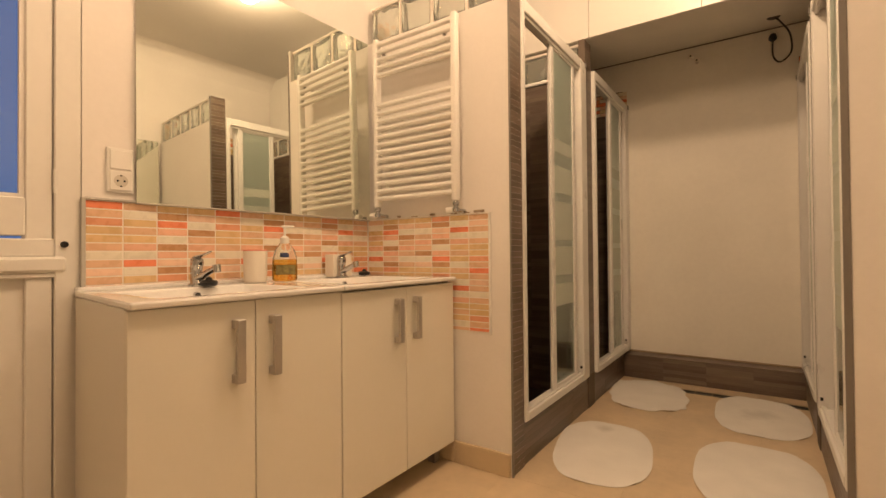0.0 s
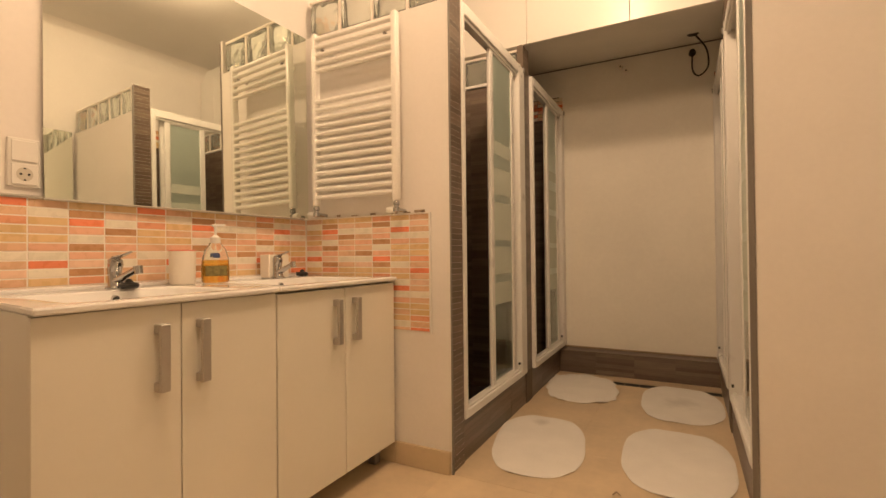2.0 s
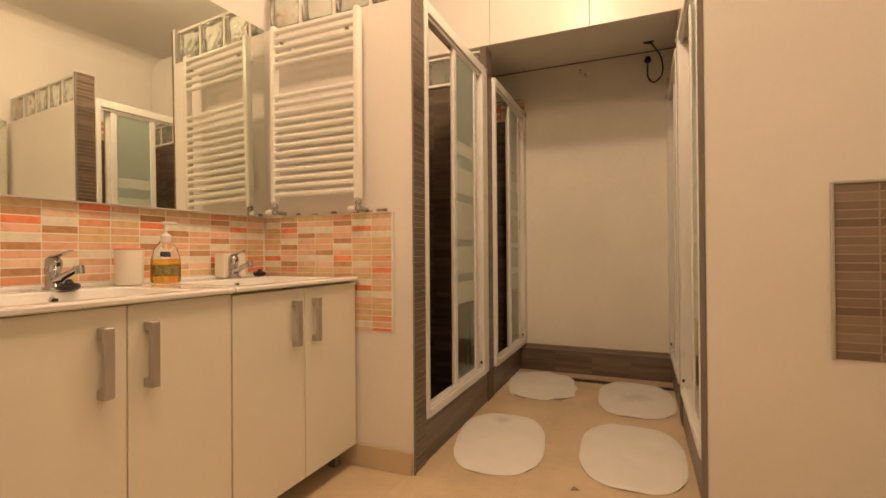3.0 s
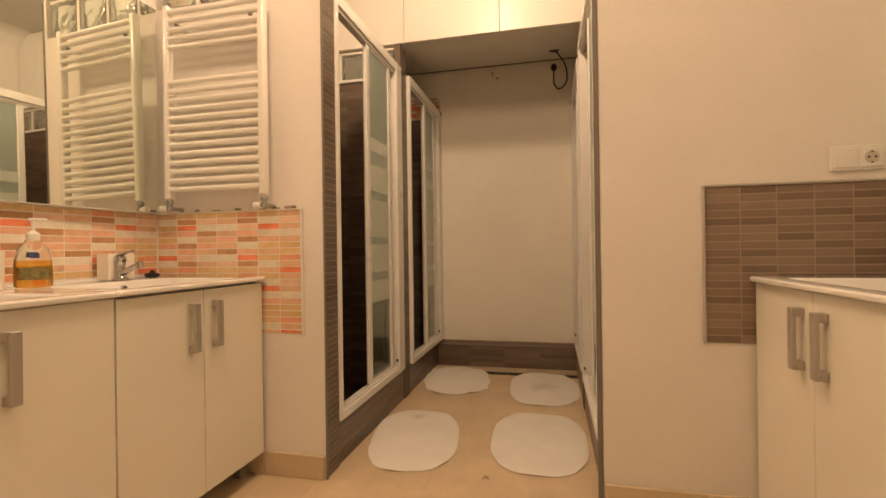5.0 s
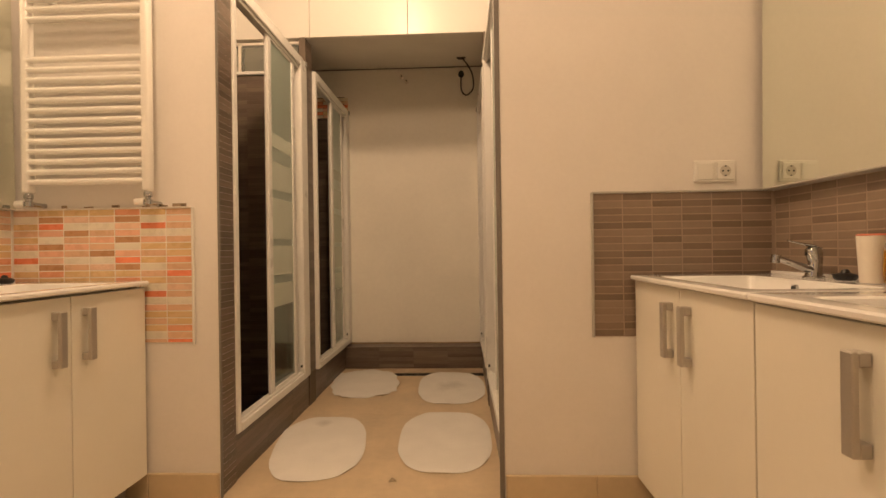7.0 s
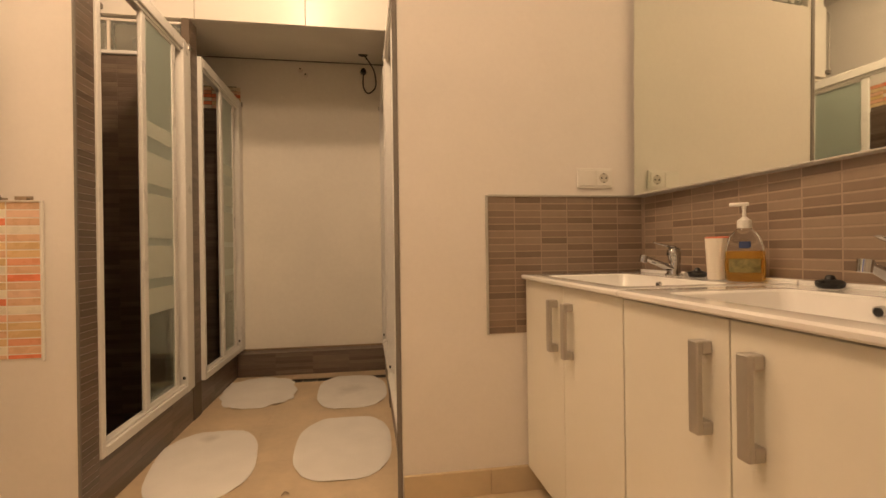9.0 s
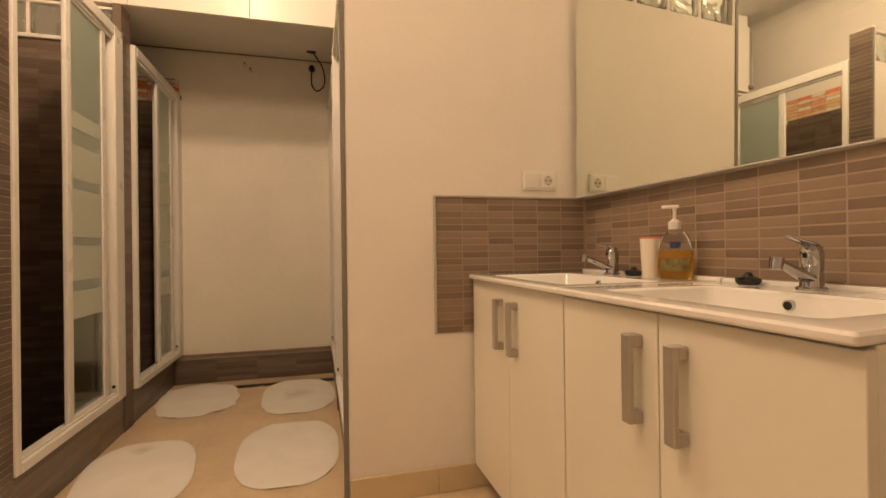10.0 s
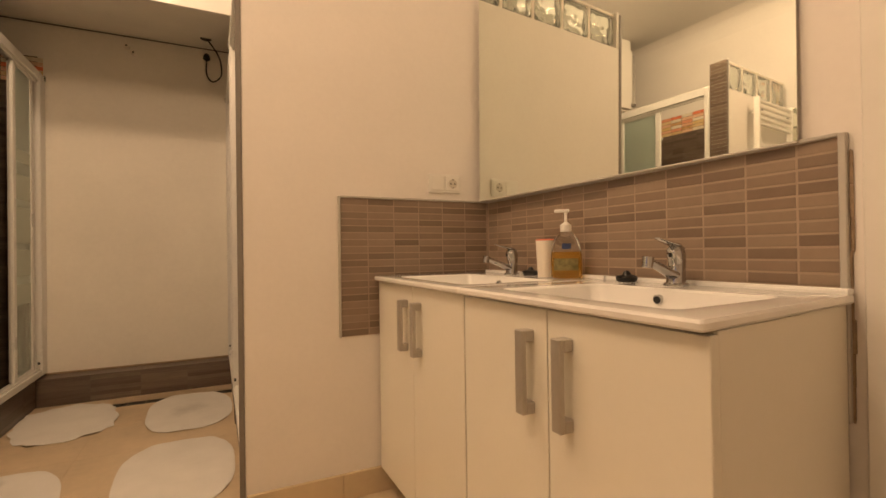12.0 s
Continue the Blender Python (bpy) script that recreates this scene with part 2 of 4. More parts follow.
def curve_tube(name, points, radius, mat, parent=None):
    """A cable or bent pipe, as a mesh swept along a smooth line."""
    pts = [Vector(p) for p in points]
    line = []
    for i in range(len(pts) - 1):
        p0, p1, p2, p3 = pts[max(i - 1, 0)], pts[i], pts[i + 1], pts[min(i + 2, len(pts) - 1)]
        for k in range(8):
            t = k / 8
            line.append(0.5 * (2 * p1 + (p2 - p0) * t + (2 * p0 - 5 * p1 + 4 * p2 - p3) * t * t + (3 * p1 - p0 - 3 * p2 + p3) * t ** 3))
    line.append(pts[-1])
    bm = bmesh.new()
    rings = []
    for i, p in enumerate(line):
        d = (line[min(i + 1, len(line) - 1)] - line[max(i - 1, 0)]).normalized()
        q = d.to_track_quat("Z", "Y")
        rings.append([bm.verts.new(p + q @ Vector((radius * math.cos(a), radius * math.sin(a), 0))) for a in [k * math.pi / 4 for k in range(8)]])
    for a, b in zip(rings, rings[1:]):
        for i in range(8):
            bm.faces.new((a[i], a[(i + 1) % 8], b[(i + 1) % 8], b[i]))
    bm.faces.new(rings[0])
    bm.faces.new(rings[-1])
    return part(name, bm, mat, parent, smooth=True)


TILE_MESH = {}


def tile_mesh(w, h, d, mat):
    """One mosaic piece, its front slightly pillowed, lying in the xz plane and facing -y."""
    key = (round(w, 4), round(h, 4), mat.name)
    if key not in TILE_MESH:
        e = min(0.0015, h * 0.08)
        bm = bmesh.new()
        back = [bm.verts.new(p) for p in ((-w / 2, 0, -h / 2), (w / 2, 0, -h / 2), (w / 2, 0, h / 2), (-w / 2, 0, h / 2))]
        mid = [bm.verts.new((v.co.x, -d * 0.55, v.co.z)) for v in back]
        front = [bm.verts.new((v.co.x - math.copysign(e, v.co.x), -d, v.co.z - math.copysign(e, v.co.z))) for v in back]
        for a, b in ((back, mid), (mid, front)):
            for i in range(4):
                bm.faces.new((a[i], a[(i + 1) % 4], b[(i + 1) % 4], b[i]))
        bm.faces.new(front)
        TILE_MESH[key] = mesh_of("tile", bm, mat)
    return TILE_MESH[key]


def tile_wall(parent, m, width, height, w, h, mat, joint=0.0042, d=0.0007):
    """Single mosaic pieces as children of parent. m puts the field's lower corner; x runs along it, z up, pieces face -y."""
    n, k = max(1, round(width / w)), max(1, math.ceil(height / h - 0.25))
    w = width / n
    for j in range(k):
        top = height - j * h
        hh = min(h, top)
        if hh < 0.006:
            continue
        for i in range(n):
            ob = new("tile", tile_mesh(w - joint, hh - joint, d, mat))
            ob.parent = parent
            ob.matrix_basis = m @ Matrix.Translation(((i + 0.5) * w, -random.uniform(0, 0.0004), top - hh / 2)) @ pose(0, 0, 0, random.uniform(-0.25, 0.25), 0, random.uniform(-0.1, 0.1))


def sheet_wall(parent, m, width, height, w, h, glazes, columns, joint=0.0042, d=0.0007, first=None):
    """Mosaic laid from printed sheets: each column is a word of glaze letters read downwards, repeated as the wall goes on."""
    x, i = 0.0, 0
    while x < width - 0.008:
        ww = min(first if first and i == 0 else w, width - x)
        word = columns[i % len(columns)]
        for j in range(math.ceil(height / h - 0.2)):
            top = height - j * h
            hh = min(h, top)
            if hh < 0.006:
                continue
            ob = new("tile", tile_mesh(ww - joint, hh - joint, d, glazes[word[j % len(word)]]))
            ob.parent = parent
            ob.matrix_basis = m @ Matrix.Translation((x + ww / 2, -random.uniform(0, 0.0004), top - hh / 2)) @ pose(0, 0, 0, random.uniform(-0.25, 0.25), 0, random.uniform(-0.1, 0.1))
        x, i = x + ww, i + 1


def tile_field(name, parent, m, width, height, w, h, mat, joint=0.003, d=0.0015):
    """The same, joined into one mesh, for walls deep in the showers."""
    n, k = max(1, round(width / w)), max(1, round(height / h))
    w, h = width / n, height / k
    verts, faces = [], []
    for j in range(k):
        for i in range(n):
            x0, x1, z0, z1 = i * w + joint / 2, (i + 1) * w - joint / 2, j * h + joint / 2, (j + 1) * h - joint / 2
            b = len(verts)
            dd = d + random.uniform(-0.0004, 0.0004)
            verts += [m @ Vector(p) for p in ((x0, 0, z0), (x1, 0, z0), (x1, 0, z1), (x0, 0, z1), (x0, -dd, z0), (x1, -dd, z0), (x1, -dd, z1), (x0, -dd, z1))]
            faces += [(b + 4, b + 5, b + 6, b + 7), (b, b + 1, b + 5, b + 4), (b + 1, b + 2, b + 6, b + 5), (b + 2, b + 3, b + 7, b + 6), (b + 3, b, b + 4, b + 7)]
    me = bpy.data.meshes.new(name)
    me.from_pydata(verts, [], faces)
    me.materials.append(mat)
    ob = new(name, me)
    ob.parent = parent
    return tagged(ob, kind="stuff")


def face_x(x, y, z, sign):
    """Lower corner pose of a tile field on a wall of constant x; sign +1 faces +x, -1 faces -x. It runs along y from the given corner."""
    return pose(x, y, z, 0, 0, 90 if sign > 0 else -90)

# ---- setting ----
OUT = 0.18
floor = setting("floor", boxes((XL - OUT, XR + OUT, YF - OUT, YB + OUT, -0.12, -0.004)), FLOORJOINT, "cream stone-look floor tiles with thin joints", "floor")
setting("ceiling", boxes((XL - OUT, XR + OUT, YF - OUT, YB + OUT, ZC, ZC + 0.12)), CEILING, "white painted ceiling", "ceiling")
setting("wall_back", boxes((XL - OUT, XR + OUT, YB, YB + OUT, -0.004, ZC)), BACKPAINT, "cream painted back wall between the showers", "wall")
setting("wall_front", boxes((XL - OUT, XR + OUT, YF - OUT, YF, -0.004, ZC)), PLASTER, "white painted closing wall behind, out of view", "wall")
DL0, DL1 = -0.42, 0.498      # balcony door in the left wall
DR0, DR1 = -0.42, 0.40       # door in the right wall
DZ = 2.3
setting("wall_left", boxes((XL - OUT, XL, DL1, YB, -0.004, ZC), (XL - OUT, XL, YF, DL0, -0.004, ZC), (XL - OUT, XL, DL0, DL1, DZ, ZC)), PLASTER, "white painted plaster side wall", "wall")
setting("wall_right", boxes((XR, XR + OUT, DR1, YB, -0.004, ZC), (XR, XR + OUT, YF, DR0, -0.004, ZC), (XR, XR + OUT, DR0, DR1, DZ, ZC)), PLASTER, "white painted plaster side wall", "wall")
part_l = setting("wall_partition_left", boxes((XL, XS + 0.004, YE, YE + PT, -0.004, ZG0 - 0.004, 0.002)), PLASTER, "white partition with glass blocks and tiled end", "wall")
part_r = setting("wall_partition_right", boxes((XSR - 0.004, XR, YE, YE + PT, -0.004, ZG0 - 0.004, 0.002)), PLASTER, "white partition with glass blocks and tiled end", "wall")
mid_l = setting("wall_middle_left", boxes((XL, XS + 0.004, YP0, YP1, -0.004, ZG0 - 0.004)), DARKGROUT, "tiled partition between two showers", "wall")
mid_r = setting("wall_middle_right", boxes((XSR - 0.004, XR, YP0, YP1, -0.004, ZG0 - 0.004)), DARKGROUT, "tiled partition between two showers", "wall")
# end posts that carry on beside the glass blocks
for w, x0, x1 in ((part_l, XS - 0.014, XS + 0.004), (part_r, XSR - 0.004, XSR + 0.014)):
    part("post", boxes((x0, x1, YE, YE + PT, ZG0 - 0.004, ZG1 + 0.012)), PLASTER, w)
for w, x0, x1 in ((mid_l, XS - 0.035, XS + 0.004), (mid_r, XSR - 0.004, XSR + 0.035)):
    part("post", boxes((x0, x1, YP0, YP1, ZG0 - 0.004, 2.272)), DARKGROUT, w)
part("ledge", boxes((XL, XS - 0.035, YP0 - 0.02, YP0 + 0.03, ZG0 - 0.022, ZG0, 0.004)), FRAMEWHITE, mid_l, "white ledge trim")
part("ledge", boxes((XSR + 0.035, XR, YP0 - 0.02, YP0 + 0.03, ZG0 - 0.022, ZG0, 0.004)), FRAMEWHITE, mid_r, "white ledge trim")
kerb_l = setting("kerb_left", boxes((XS - 0.09, XS - 0.002, YE + PT, YB, -0.004, KERB - 0.012)), DARKGROUT, "brown-grey tiled kerb under shower doors", "kerb")
kerb_r = setting("kerb_right", boxes((XSR + 0.002, XSR + 0.09, YE + PT, YB, -0.004, KERB - 0.012)), DARKGROUT, "brown-grey tiled kerb under shower doors", "kerb")
ledge = setting("ledge_back", boxes((XS - 0.002, XSR + 0.002, YK, YB, -0.004, 0.166)), DARKGROUT, "low tiled ledge along the back wall", "ledge")
for k, x0, x1 in (("left", XL, XS - 0.09), ("right", XSR + 0.09, XR)):
    for a, b in ((YE + PT, YP0), (YP1, YB)):
        setting("shower_floor_" + k, boxes((x0, x1, a, b, -0.004, 0.07)), TRAY, "dark brown mosaic shower floor", "floor")

setting("backdrop", boxes((-9.05, -9.0, -8, 9, -1, 8)), DUSK, "plain blue dusk sky outside", "sky")

# coving round the ceiling
def coving():
    r = 0.15
    prof = [(r - r * math.cos(a), -r + r * math.sin(a)) for a in (math.pi / 2 * k / 8 for k in range(9))]
    corners = [(XL, YF, 1, 1), (XR, YF, -1, 1), (XR, YB, -1, -1), (XL, YB, 1, -1)]
    bm = bmesh.new()
    rings = [[bm.verts.new((x + sx * a, y + sy * a, ZC + b)) for a, b in prof] for x, y, sx, sy in corners]
    for i in range(4):
        a, b = rings[i], rings[(i + 1) % 4]
        for j in range(len(prof) - 1):
            bm.faces.new((a[j], a[j + 1], b[j + 1], b[j]))
    return bm
setting("trim_coving", coving(), PLASTER, "white plaster coving under the ceiling", "trim", True)

# skirting tiles
for nm, x0, x1 in (("left", XL, XS - 0.001), ("right", XSR + 0.001, XR)):
    sk = setting("baseboard_" + nm, boxes((x0, x1, YE - 0.008, YE, -0.004, 0.096)), SKIRT, "cream tile skirting along the partition", "skirting")
    n = 3
    for i in range(n):
        a, b = x0 + (x1 - x0) * i / n, x0 + (x1 - x0) * (i + 1) / n
        part("skirting_tile", boxes((a + 0.001, b - 0.001, YE - 0.016, YE - 0.008, 0, 0.098, 0.002)), SKIRT, sk)


# ---- glass blocks ----
def block_row(parent, x0, x1, y0, y1, z0, z1):
    n = round((x1 - x0) / 0.19)
    w = (x1 - x0) / n
    for i in range(n):
        a, b = x0 + i * w, x0 + (i + 1) * w
        bm = bmesh.new()
        box(bm, a + 0.009, b - 0.009, y0 + 0.015, y1 - 0.015, z0 + 0.008, z1 - 0.008, 0.012, 2)
        part("glass_block", bm, BLOCK, parent, "wavy clear glass block", smooth=True)
        part("joint", boxes((b - 0.008, b + 0.008, y0 + 0.018, y1 - 0.018, z0, z1)), ORANGEGROUT, parent) if i < n - 1 else None
    part("joint", boxes((x0, x1, y0 + 0.018, y1 - 0.018, z1 - 0.007, z1 + 0.006)), ORANGEGROUT, parent)

block_row(part_l, XL + 0.02, XS - 0.014, YE, YE + PT, ZG0, ZG1)
block_row(part_r, XSR + 0.014, XR - 0.02, YE, YE + PT, ZG0, ZG1)
block_row(mid_l, XL + 0.03, XS - 0.035, YP0, YP1, ZG0, ZG1)
block_row(mid_r, XSR + 0.035, XR - 0.03, YP0, YP1, ZG0, ZG1)


# ---- cupboards over the back ----
def overhead_cupboard(x0, x1, z0):
    t = thing("overhead_cupboard", "glossy white overhead cupboard above the passage", "cupboard", (0, 0, 0), "overhead cupboards")
    part("body", boxes((x0, x1, 2.874, YB - 0.004, z0 + 0.205, ZC - 0.004)), GLOSSWHITE, t)
    part("door", boxes((x0 + 0.0015, x1 - 0.0015, 2.853, 2.872, z0 - 0.004, ZC - 0.105, 0.0015)), GLOSSWHITE, t)
    return t

SEAMS = [-1.42, -0.93, -0.31, 0.31, 0.93, XR - 0.004]
for a, b in zip(SEAMS, SEAMS[1:]):
    overhead_cupboard(a, b, 2.302)
bm = bmesh.new()
v = [bm.verts.new(p) for p in ((-1.42, 2.874, 2.298), (XR - 0.004, 2.874, 2.298), (XR - 0.004, YB - 0.004, 2.470), (-1.42, YB - 0.004, 2.470),
                               (-1.42, 2.874, 2.316), (XR - 0.004, 2.874, 2.316), (XR - 0.004, YB - 0.004, 2.488), (-1.42, YB - 0.004, 2.488))]
for f in ((0, 1, 2, 3), (4, 5, 6, 7), (0, 1, 5, 4), (1, 2, 6, 5), (2, 3, 7, 6), (3, 0, 4, 7)):
    bm.faces.new([v[i] for i in f])
setting("ceiling_soffit", bm, SOFFIT, "sloping grey-white board under the cupboards", "soffit")
setting("trim_soffit", boxes((-1.4, XR - 0.02, YB - 0.012, YB - 0.004, 2.462, 2.468)), FEET, "dark joint strip at the soffit", "trim")


# ---- tiled faces ----
TW = 0.104
DW, DH = 0.11, 0.0255
def shower_walls(name, wall_x, front_x, sign, y0, y1, single=False):
    """Three tiled inner faces of one shower; sign +1: its door faces +x."""
    box_ = setting(name, boxes((wall_x, wall_x + sign * 0.006, y0, y1, 0.07, 2.235)), DARKGROUT, "brown-grey mosaic lining of a shower", "tiling")
    depth = abs(front_x - wall_x)
    x0 = min(wall_x, front_x)
    lo = wall_x + sign * 0.006
    tile_field("tile_field", box_, face_x(lo, y0 if sign > 0 else y1, 0.07, sign), y1 - y0, 1.99, DW, DH, DARKTILE_FIELD)
    tile_field("tile_band", box_, face_x(lo, y0 if sign > 0 else y1, 2.065, sign), y1 - y0, 0.17, TW, 0.03, ORANGE_FIELD)
    part("grout", boxes((x0, x0 + depth - 0.012, y1 - 0.005, y1 - 0.001, 0.07, 2.04 if y1 < 3 else 2.24)), DARKGROUT, box_)
    low = 1.0 if single else 1.975
    tile_field("tile_field", box_, pose(x0, y1 - 0.005, 0.07), depth - 0.012, low, DW, DH, DARKTILE_FIELD)
    if single:
        tile_wall(box_, pose(x0, y1 - 0.005, 0.07 + low), depth - 0.012, 0.975, DW, DH, DARKTILE, 0.003)
    part("grout", boxes((x0, x0 + depth - 0.012, y0 + 0.001, y0 + 0.005, 0.07, 2.04)), DARKGROUT, box_)
    tile_field("tile_field", box_, pose(x0 + depth - 0.012, y0 + 0.005, 0.07, 0, 0, 180), depth - 0.012, 1.97, DW, DH, DARKTILE_FIELD)
    if y1 > 3:
        tile_field("tile_band", box_, pose(x0, y1 - 0.005, 2.065), depth - 0.012 + 0.03, 0.17, TW, 0.03, ORANGE_FIELD)

shower_walls("wall_tiling_1", XL, XS, 1, YE + PT, YP0, True)
shower_walls("wall_tiling_2", XL, XS, 1, YP1, YB)
shower_walls("wall_tiling_3", XR, XSR, -1, YE + PT, YP0)
shower_walls("wall_tiling_4", XR, XSR, -1, YP1, YB)


# ---- balcony door and side door ----
def panelled_door(name, x, y0, y1, sign, label):
    """White joinery in a side wall. sign +1: the room lies on its +x side."""
    d = setting(name, bmesh_frame(x, y0, y1, sign), WOODWHITE, label, "door")
    s = sign
    a, b = y0 + 0.075, y1 - 0.068
    leaf = boxes(
        (x - s * 0.055, x - s * 0.012, b - 0.062, b, 0.02, DZ - 0.07, 0.003), (x - s * 0.055, x - s * 0.012, a, a + 0.095, 0.02, DZ - 0.07, 0.003),
        (x - s * 0.055, x - s * 0.012, a + 0.095, b - 0.062, 1.012, 1.122, 0.003), (x - s * 0.055, x - s * 0.012, a + 0.095, b - 0.062, 0.02, 0.16, 0.003),
        (x - s * 0.055, x - s * 0.012, a + 0.095, b - 0.062, DZ - 0.17, DZ - 0.07, 0.003), (x - s * 0.045, x - s * 0.028, a + 0.095, b - 0.062, 0.16, 0.95),
        (x - s * 0.05, x + s * 0.006, a + 0.004, b + 0.03, 0.905, 0.952, 0.008), (x - s * 0.05, x - s * 0.008, a + 0.004, b + 0.03, 0.952, 1.004, 0.003),
        (x - s * 0.05, x - s * 0.004, a + 0.004, b + 0.03, 0.890, 0.905, 0.003))
    part("leaf", leaf, WOODWHITE, d)
    part("pane", boxes((x - s * 0.04, x - s * 0.034, a + 0.09, b - 0.058, 1.115, DZ - 0.16)), PANE, d, "blue dusk window pane").visible_shadow = False
    bead = boxes((x - s * 0.034, x - s * 0.02, b - 0.074, b - 0.061, 1.122, DZ - 0.17), (x - s * 0.034, x - s * 0.02, a + 0.095, b - 0.074, 1.121, 1.133))
    part("glazing_bead", bead, WOODWHITE, d)
    hinge = bmesh.new()
    tube(hinge, (x - s * 0.006, b + 0.004, 1.14), (x - s * 0.006, b + 0.004, 1.21), 0.006, sides=10)
    part("hinge", hinge, WOODWHITE, d, smooth=True)
    return d

def bmesh_frame(x, y0, y1, s):
    return boxes((x - s * 0.16, x - s * 0.002, y1 - 0.066, y1 - 0.001, -0.004, DZ - 0.001, 0.003), (x - s * 0.16, x - s * 0.002, y0 + 0.001, y0 + 0.066, -0.004, DZ - 0.001, 0.003),
                 (x - s * 0.16, x - s * 0.002, y0 + 0.066, y1 - 0.066, DZ - 0.066, DZ - 0.001, 0.003))

door_1 = panelled_door("door_1", XL, DL0, DL1, 1, "white panelled balcony door with glazed upper half")
knob = bmesh.new()
tube(knob, (XL - 0.012, 0.455, 0.988), (XL + 0.006, 0.455, 0.988), 0.011, 0.009, 14)
part("knob", knob, BLACK, door_1, "small black door stop", True)
door_2 = setting("door_2", boxes((XR + 0.03, XR + 0.07, DR0 + 0.05, DR1 - 0.05, 0.004, DZ - 0.05, 0.003)), WOODWHITE, "white painted side door in a casing", "door")
part("casing", boxes((XR - 0.012, XR + 0.12, DR1 - 0.05, DR1 + 0.012, -0.004, DZ, 0.004), (XR - 0.012, XR + 0.12, DR0 - 0.012, DR0 + 0.05, -0.004, DZ, 0.004),
                     (XR - 0.012, XR + 0.12, DR0 + 0.05, DR1 - 0.05, DZ - 0.05, DZ + 0.012, 0.004)), WOODWHITE, door_2)
part("panel", boxes((XR + 0.024, XR + 0.031, DR0 + 0.15, DR1 - 0.14, 0.2, 1.0, 0.003), (XR + 0.024, XR + 0.031, DR0 + 0.15, DR1 - 0.14, 1.15, DZ - 0.2, 0.003)), WOODWHITE, door_2)


# ---- splashbacks ----
SL0, ZSL = 0.502, 1.128      # left splashback starts, its top
SR0, ZSR = 0.447, 1.152
spl = setting("splashback_left", boxes((XL, XL + 0.004, SL0, YE, 0.604, ZSL), (XL + 0.004, -1.037, YE - 0.004, YE, 0.604, ZSL)), ORANGEGROUT,
              "orange, peach and ochre mosaic splashback", "splashback")
part("edge_trim", boxes((XL + 0.001, XL + 0.014, SL0 - 0.010, SL0 + 0.002, 0.6, ZSL + 0.006, 0.002), (XL + 0.001, XL + 0.013, SL0, YE - 0.012, ZSL, ZSL + 0.008, 0.002)), EDGE, spl, "silver metal edge strip")
part("edge_trim", boxes((-1.039, -1.030, YE - 0.013, YE - 0.001, 0.596, ZSL + 0.004, 0.002)), PLASTIC, spl, "pale edge strip")
part("edge_trim", boxes((XL + 0.015, -1.04, YE - 0.011, YE - 0.001, ZSL, ZSL + 0.005, 0.001)), ORANGEGROUT, spl)
spr = setting("splashback_right", boxes((XR - 0.004, XR, SR0, YE, 0.6, ZSR), (0.500, XR - 0.004, YE - 0.004, YE, 0.618, ZSR)), TAUPEGROUT,
              "taupe brown mosaic splashback", "splashback")
part("edge_trim", boxes((XR - 0.014, XR - 0.001, SR0 - 0.013, SR0 + 0.001, 0.6, ZSR + 0.006, 0.002), (XR - 0.013, XR - 0.001, SR0, YE - 0.012, ZSR, ZSR + 0.008, 0.002)), EDGE, spr, "silver metal edge strip")
part("edge_trim", boxes((0.492, 0.501, YE - 0.013, YE - 0.001, 0.616, ZSR + 0.006, 0.002), (0.500, XR - 0.014, YE - 0.012, YE - 0.001, ZSR, ZSR + 0.008, 0.002)), EDGE, spr, "silver metal edge strip")
mortar = bmesh.new()
for i in range(8):
    z = 0.6 + i * 0.065
    box(mortar, XR - random.uniform(0.004, 0.008), XR, SR0 - random.uniform(0.016, 0.020), SR0 - 0.012, z, z + 0.07, 0.004)
part("mortar", mortar, MORTAR, spr, "crumbly mortar bead left along the edge")

# ---- mirrors ----
def mirror(name, x, s, y0, y1, z0, z1, label):
    """Frameless glass that stands on the tile edge, leans back a little and stands off the wall at its far side."""
    t = thing(name, label, "mirror", (x, y0, z0), "wall mirrors")
    t.matrix_basis = pose(x, y0, z0, 0, 0, -s * 2.2) @ pose(s * 0.008, 0, -0.004, 0, -s * 0.7, 0)
    w, h = y1 - y0, z1 - z0
    part("backing", boxes((min(s * 0.003, s * 0.0049), max(s * 0.003, s * 0.0049), 0.002, w - 0.002, 0, h)), ALU, t)
    part("channel", boxes((s * -0.03, s * 0.0105, 0.0, w, -0.005, 0.0, 0.001)), EDGE, t, "thin grey channel under the glass")
    part("mirror_glass", boxes((min(s * 0.005, s * 0.009), max(s * 0.005, s * 0.009), 0, w, 0, h)), SILVER, t)
    return t

mirror("wall_mirror", XL + 0.002, 1, 0.642, YE - 0.040, ZSL + 0.006, 2.045, "large frameless mirror resting on orange splashback")
mirror("wall_mirror", XR - 0.002, -1, 0.514, YE - 0.03, ZSR + 0.010, 2.065, "large frameless mirror resting on taupe splashback")

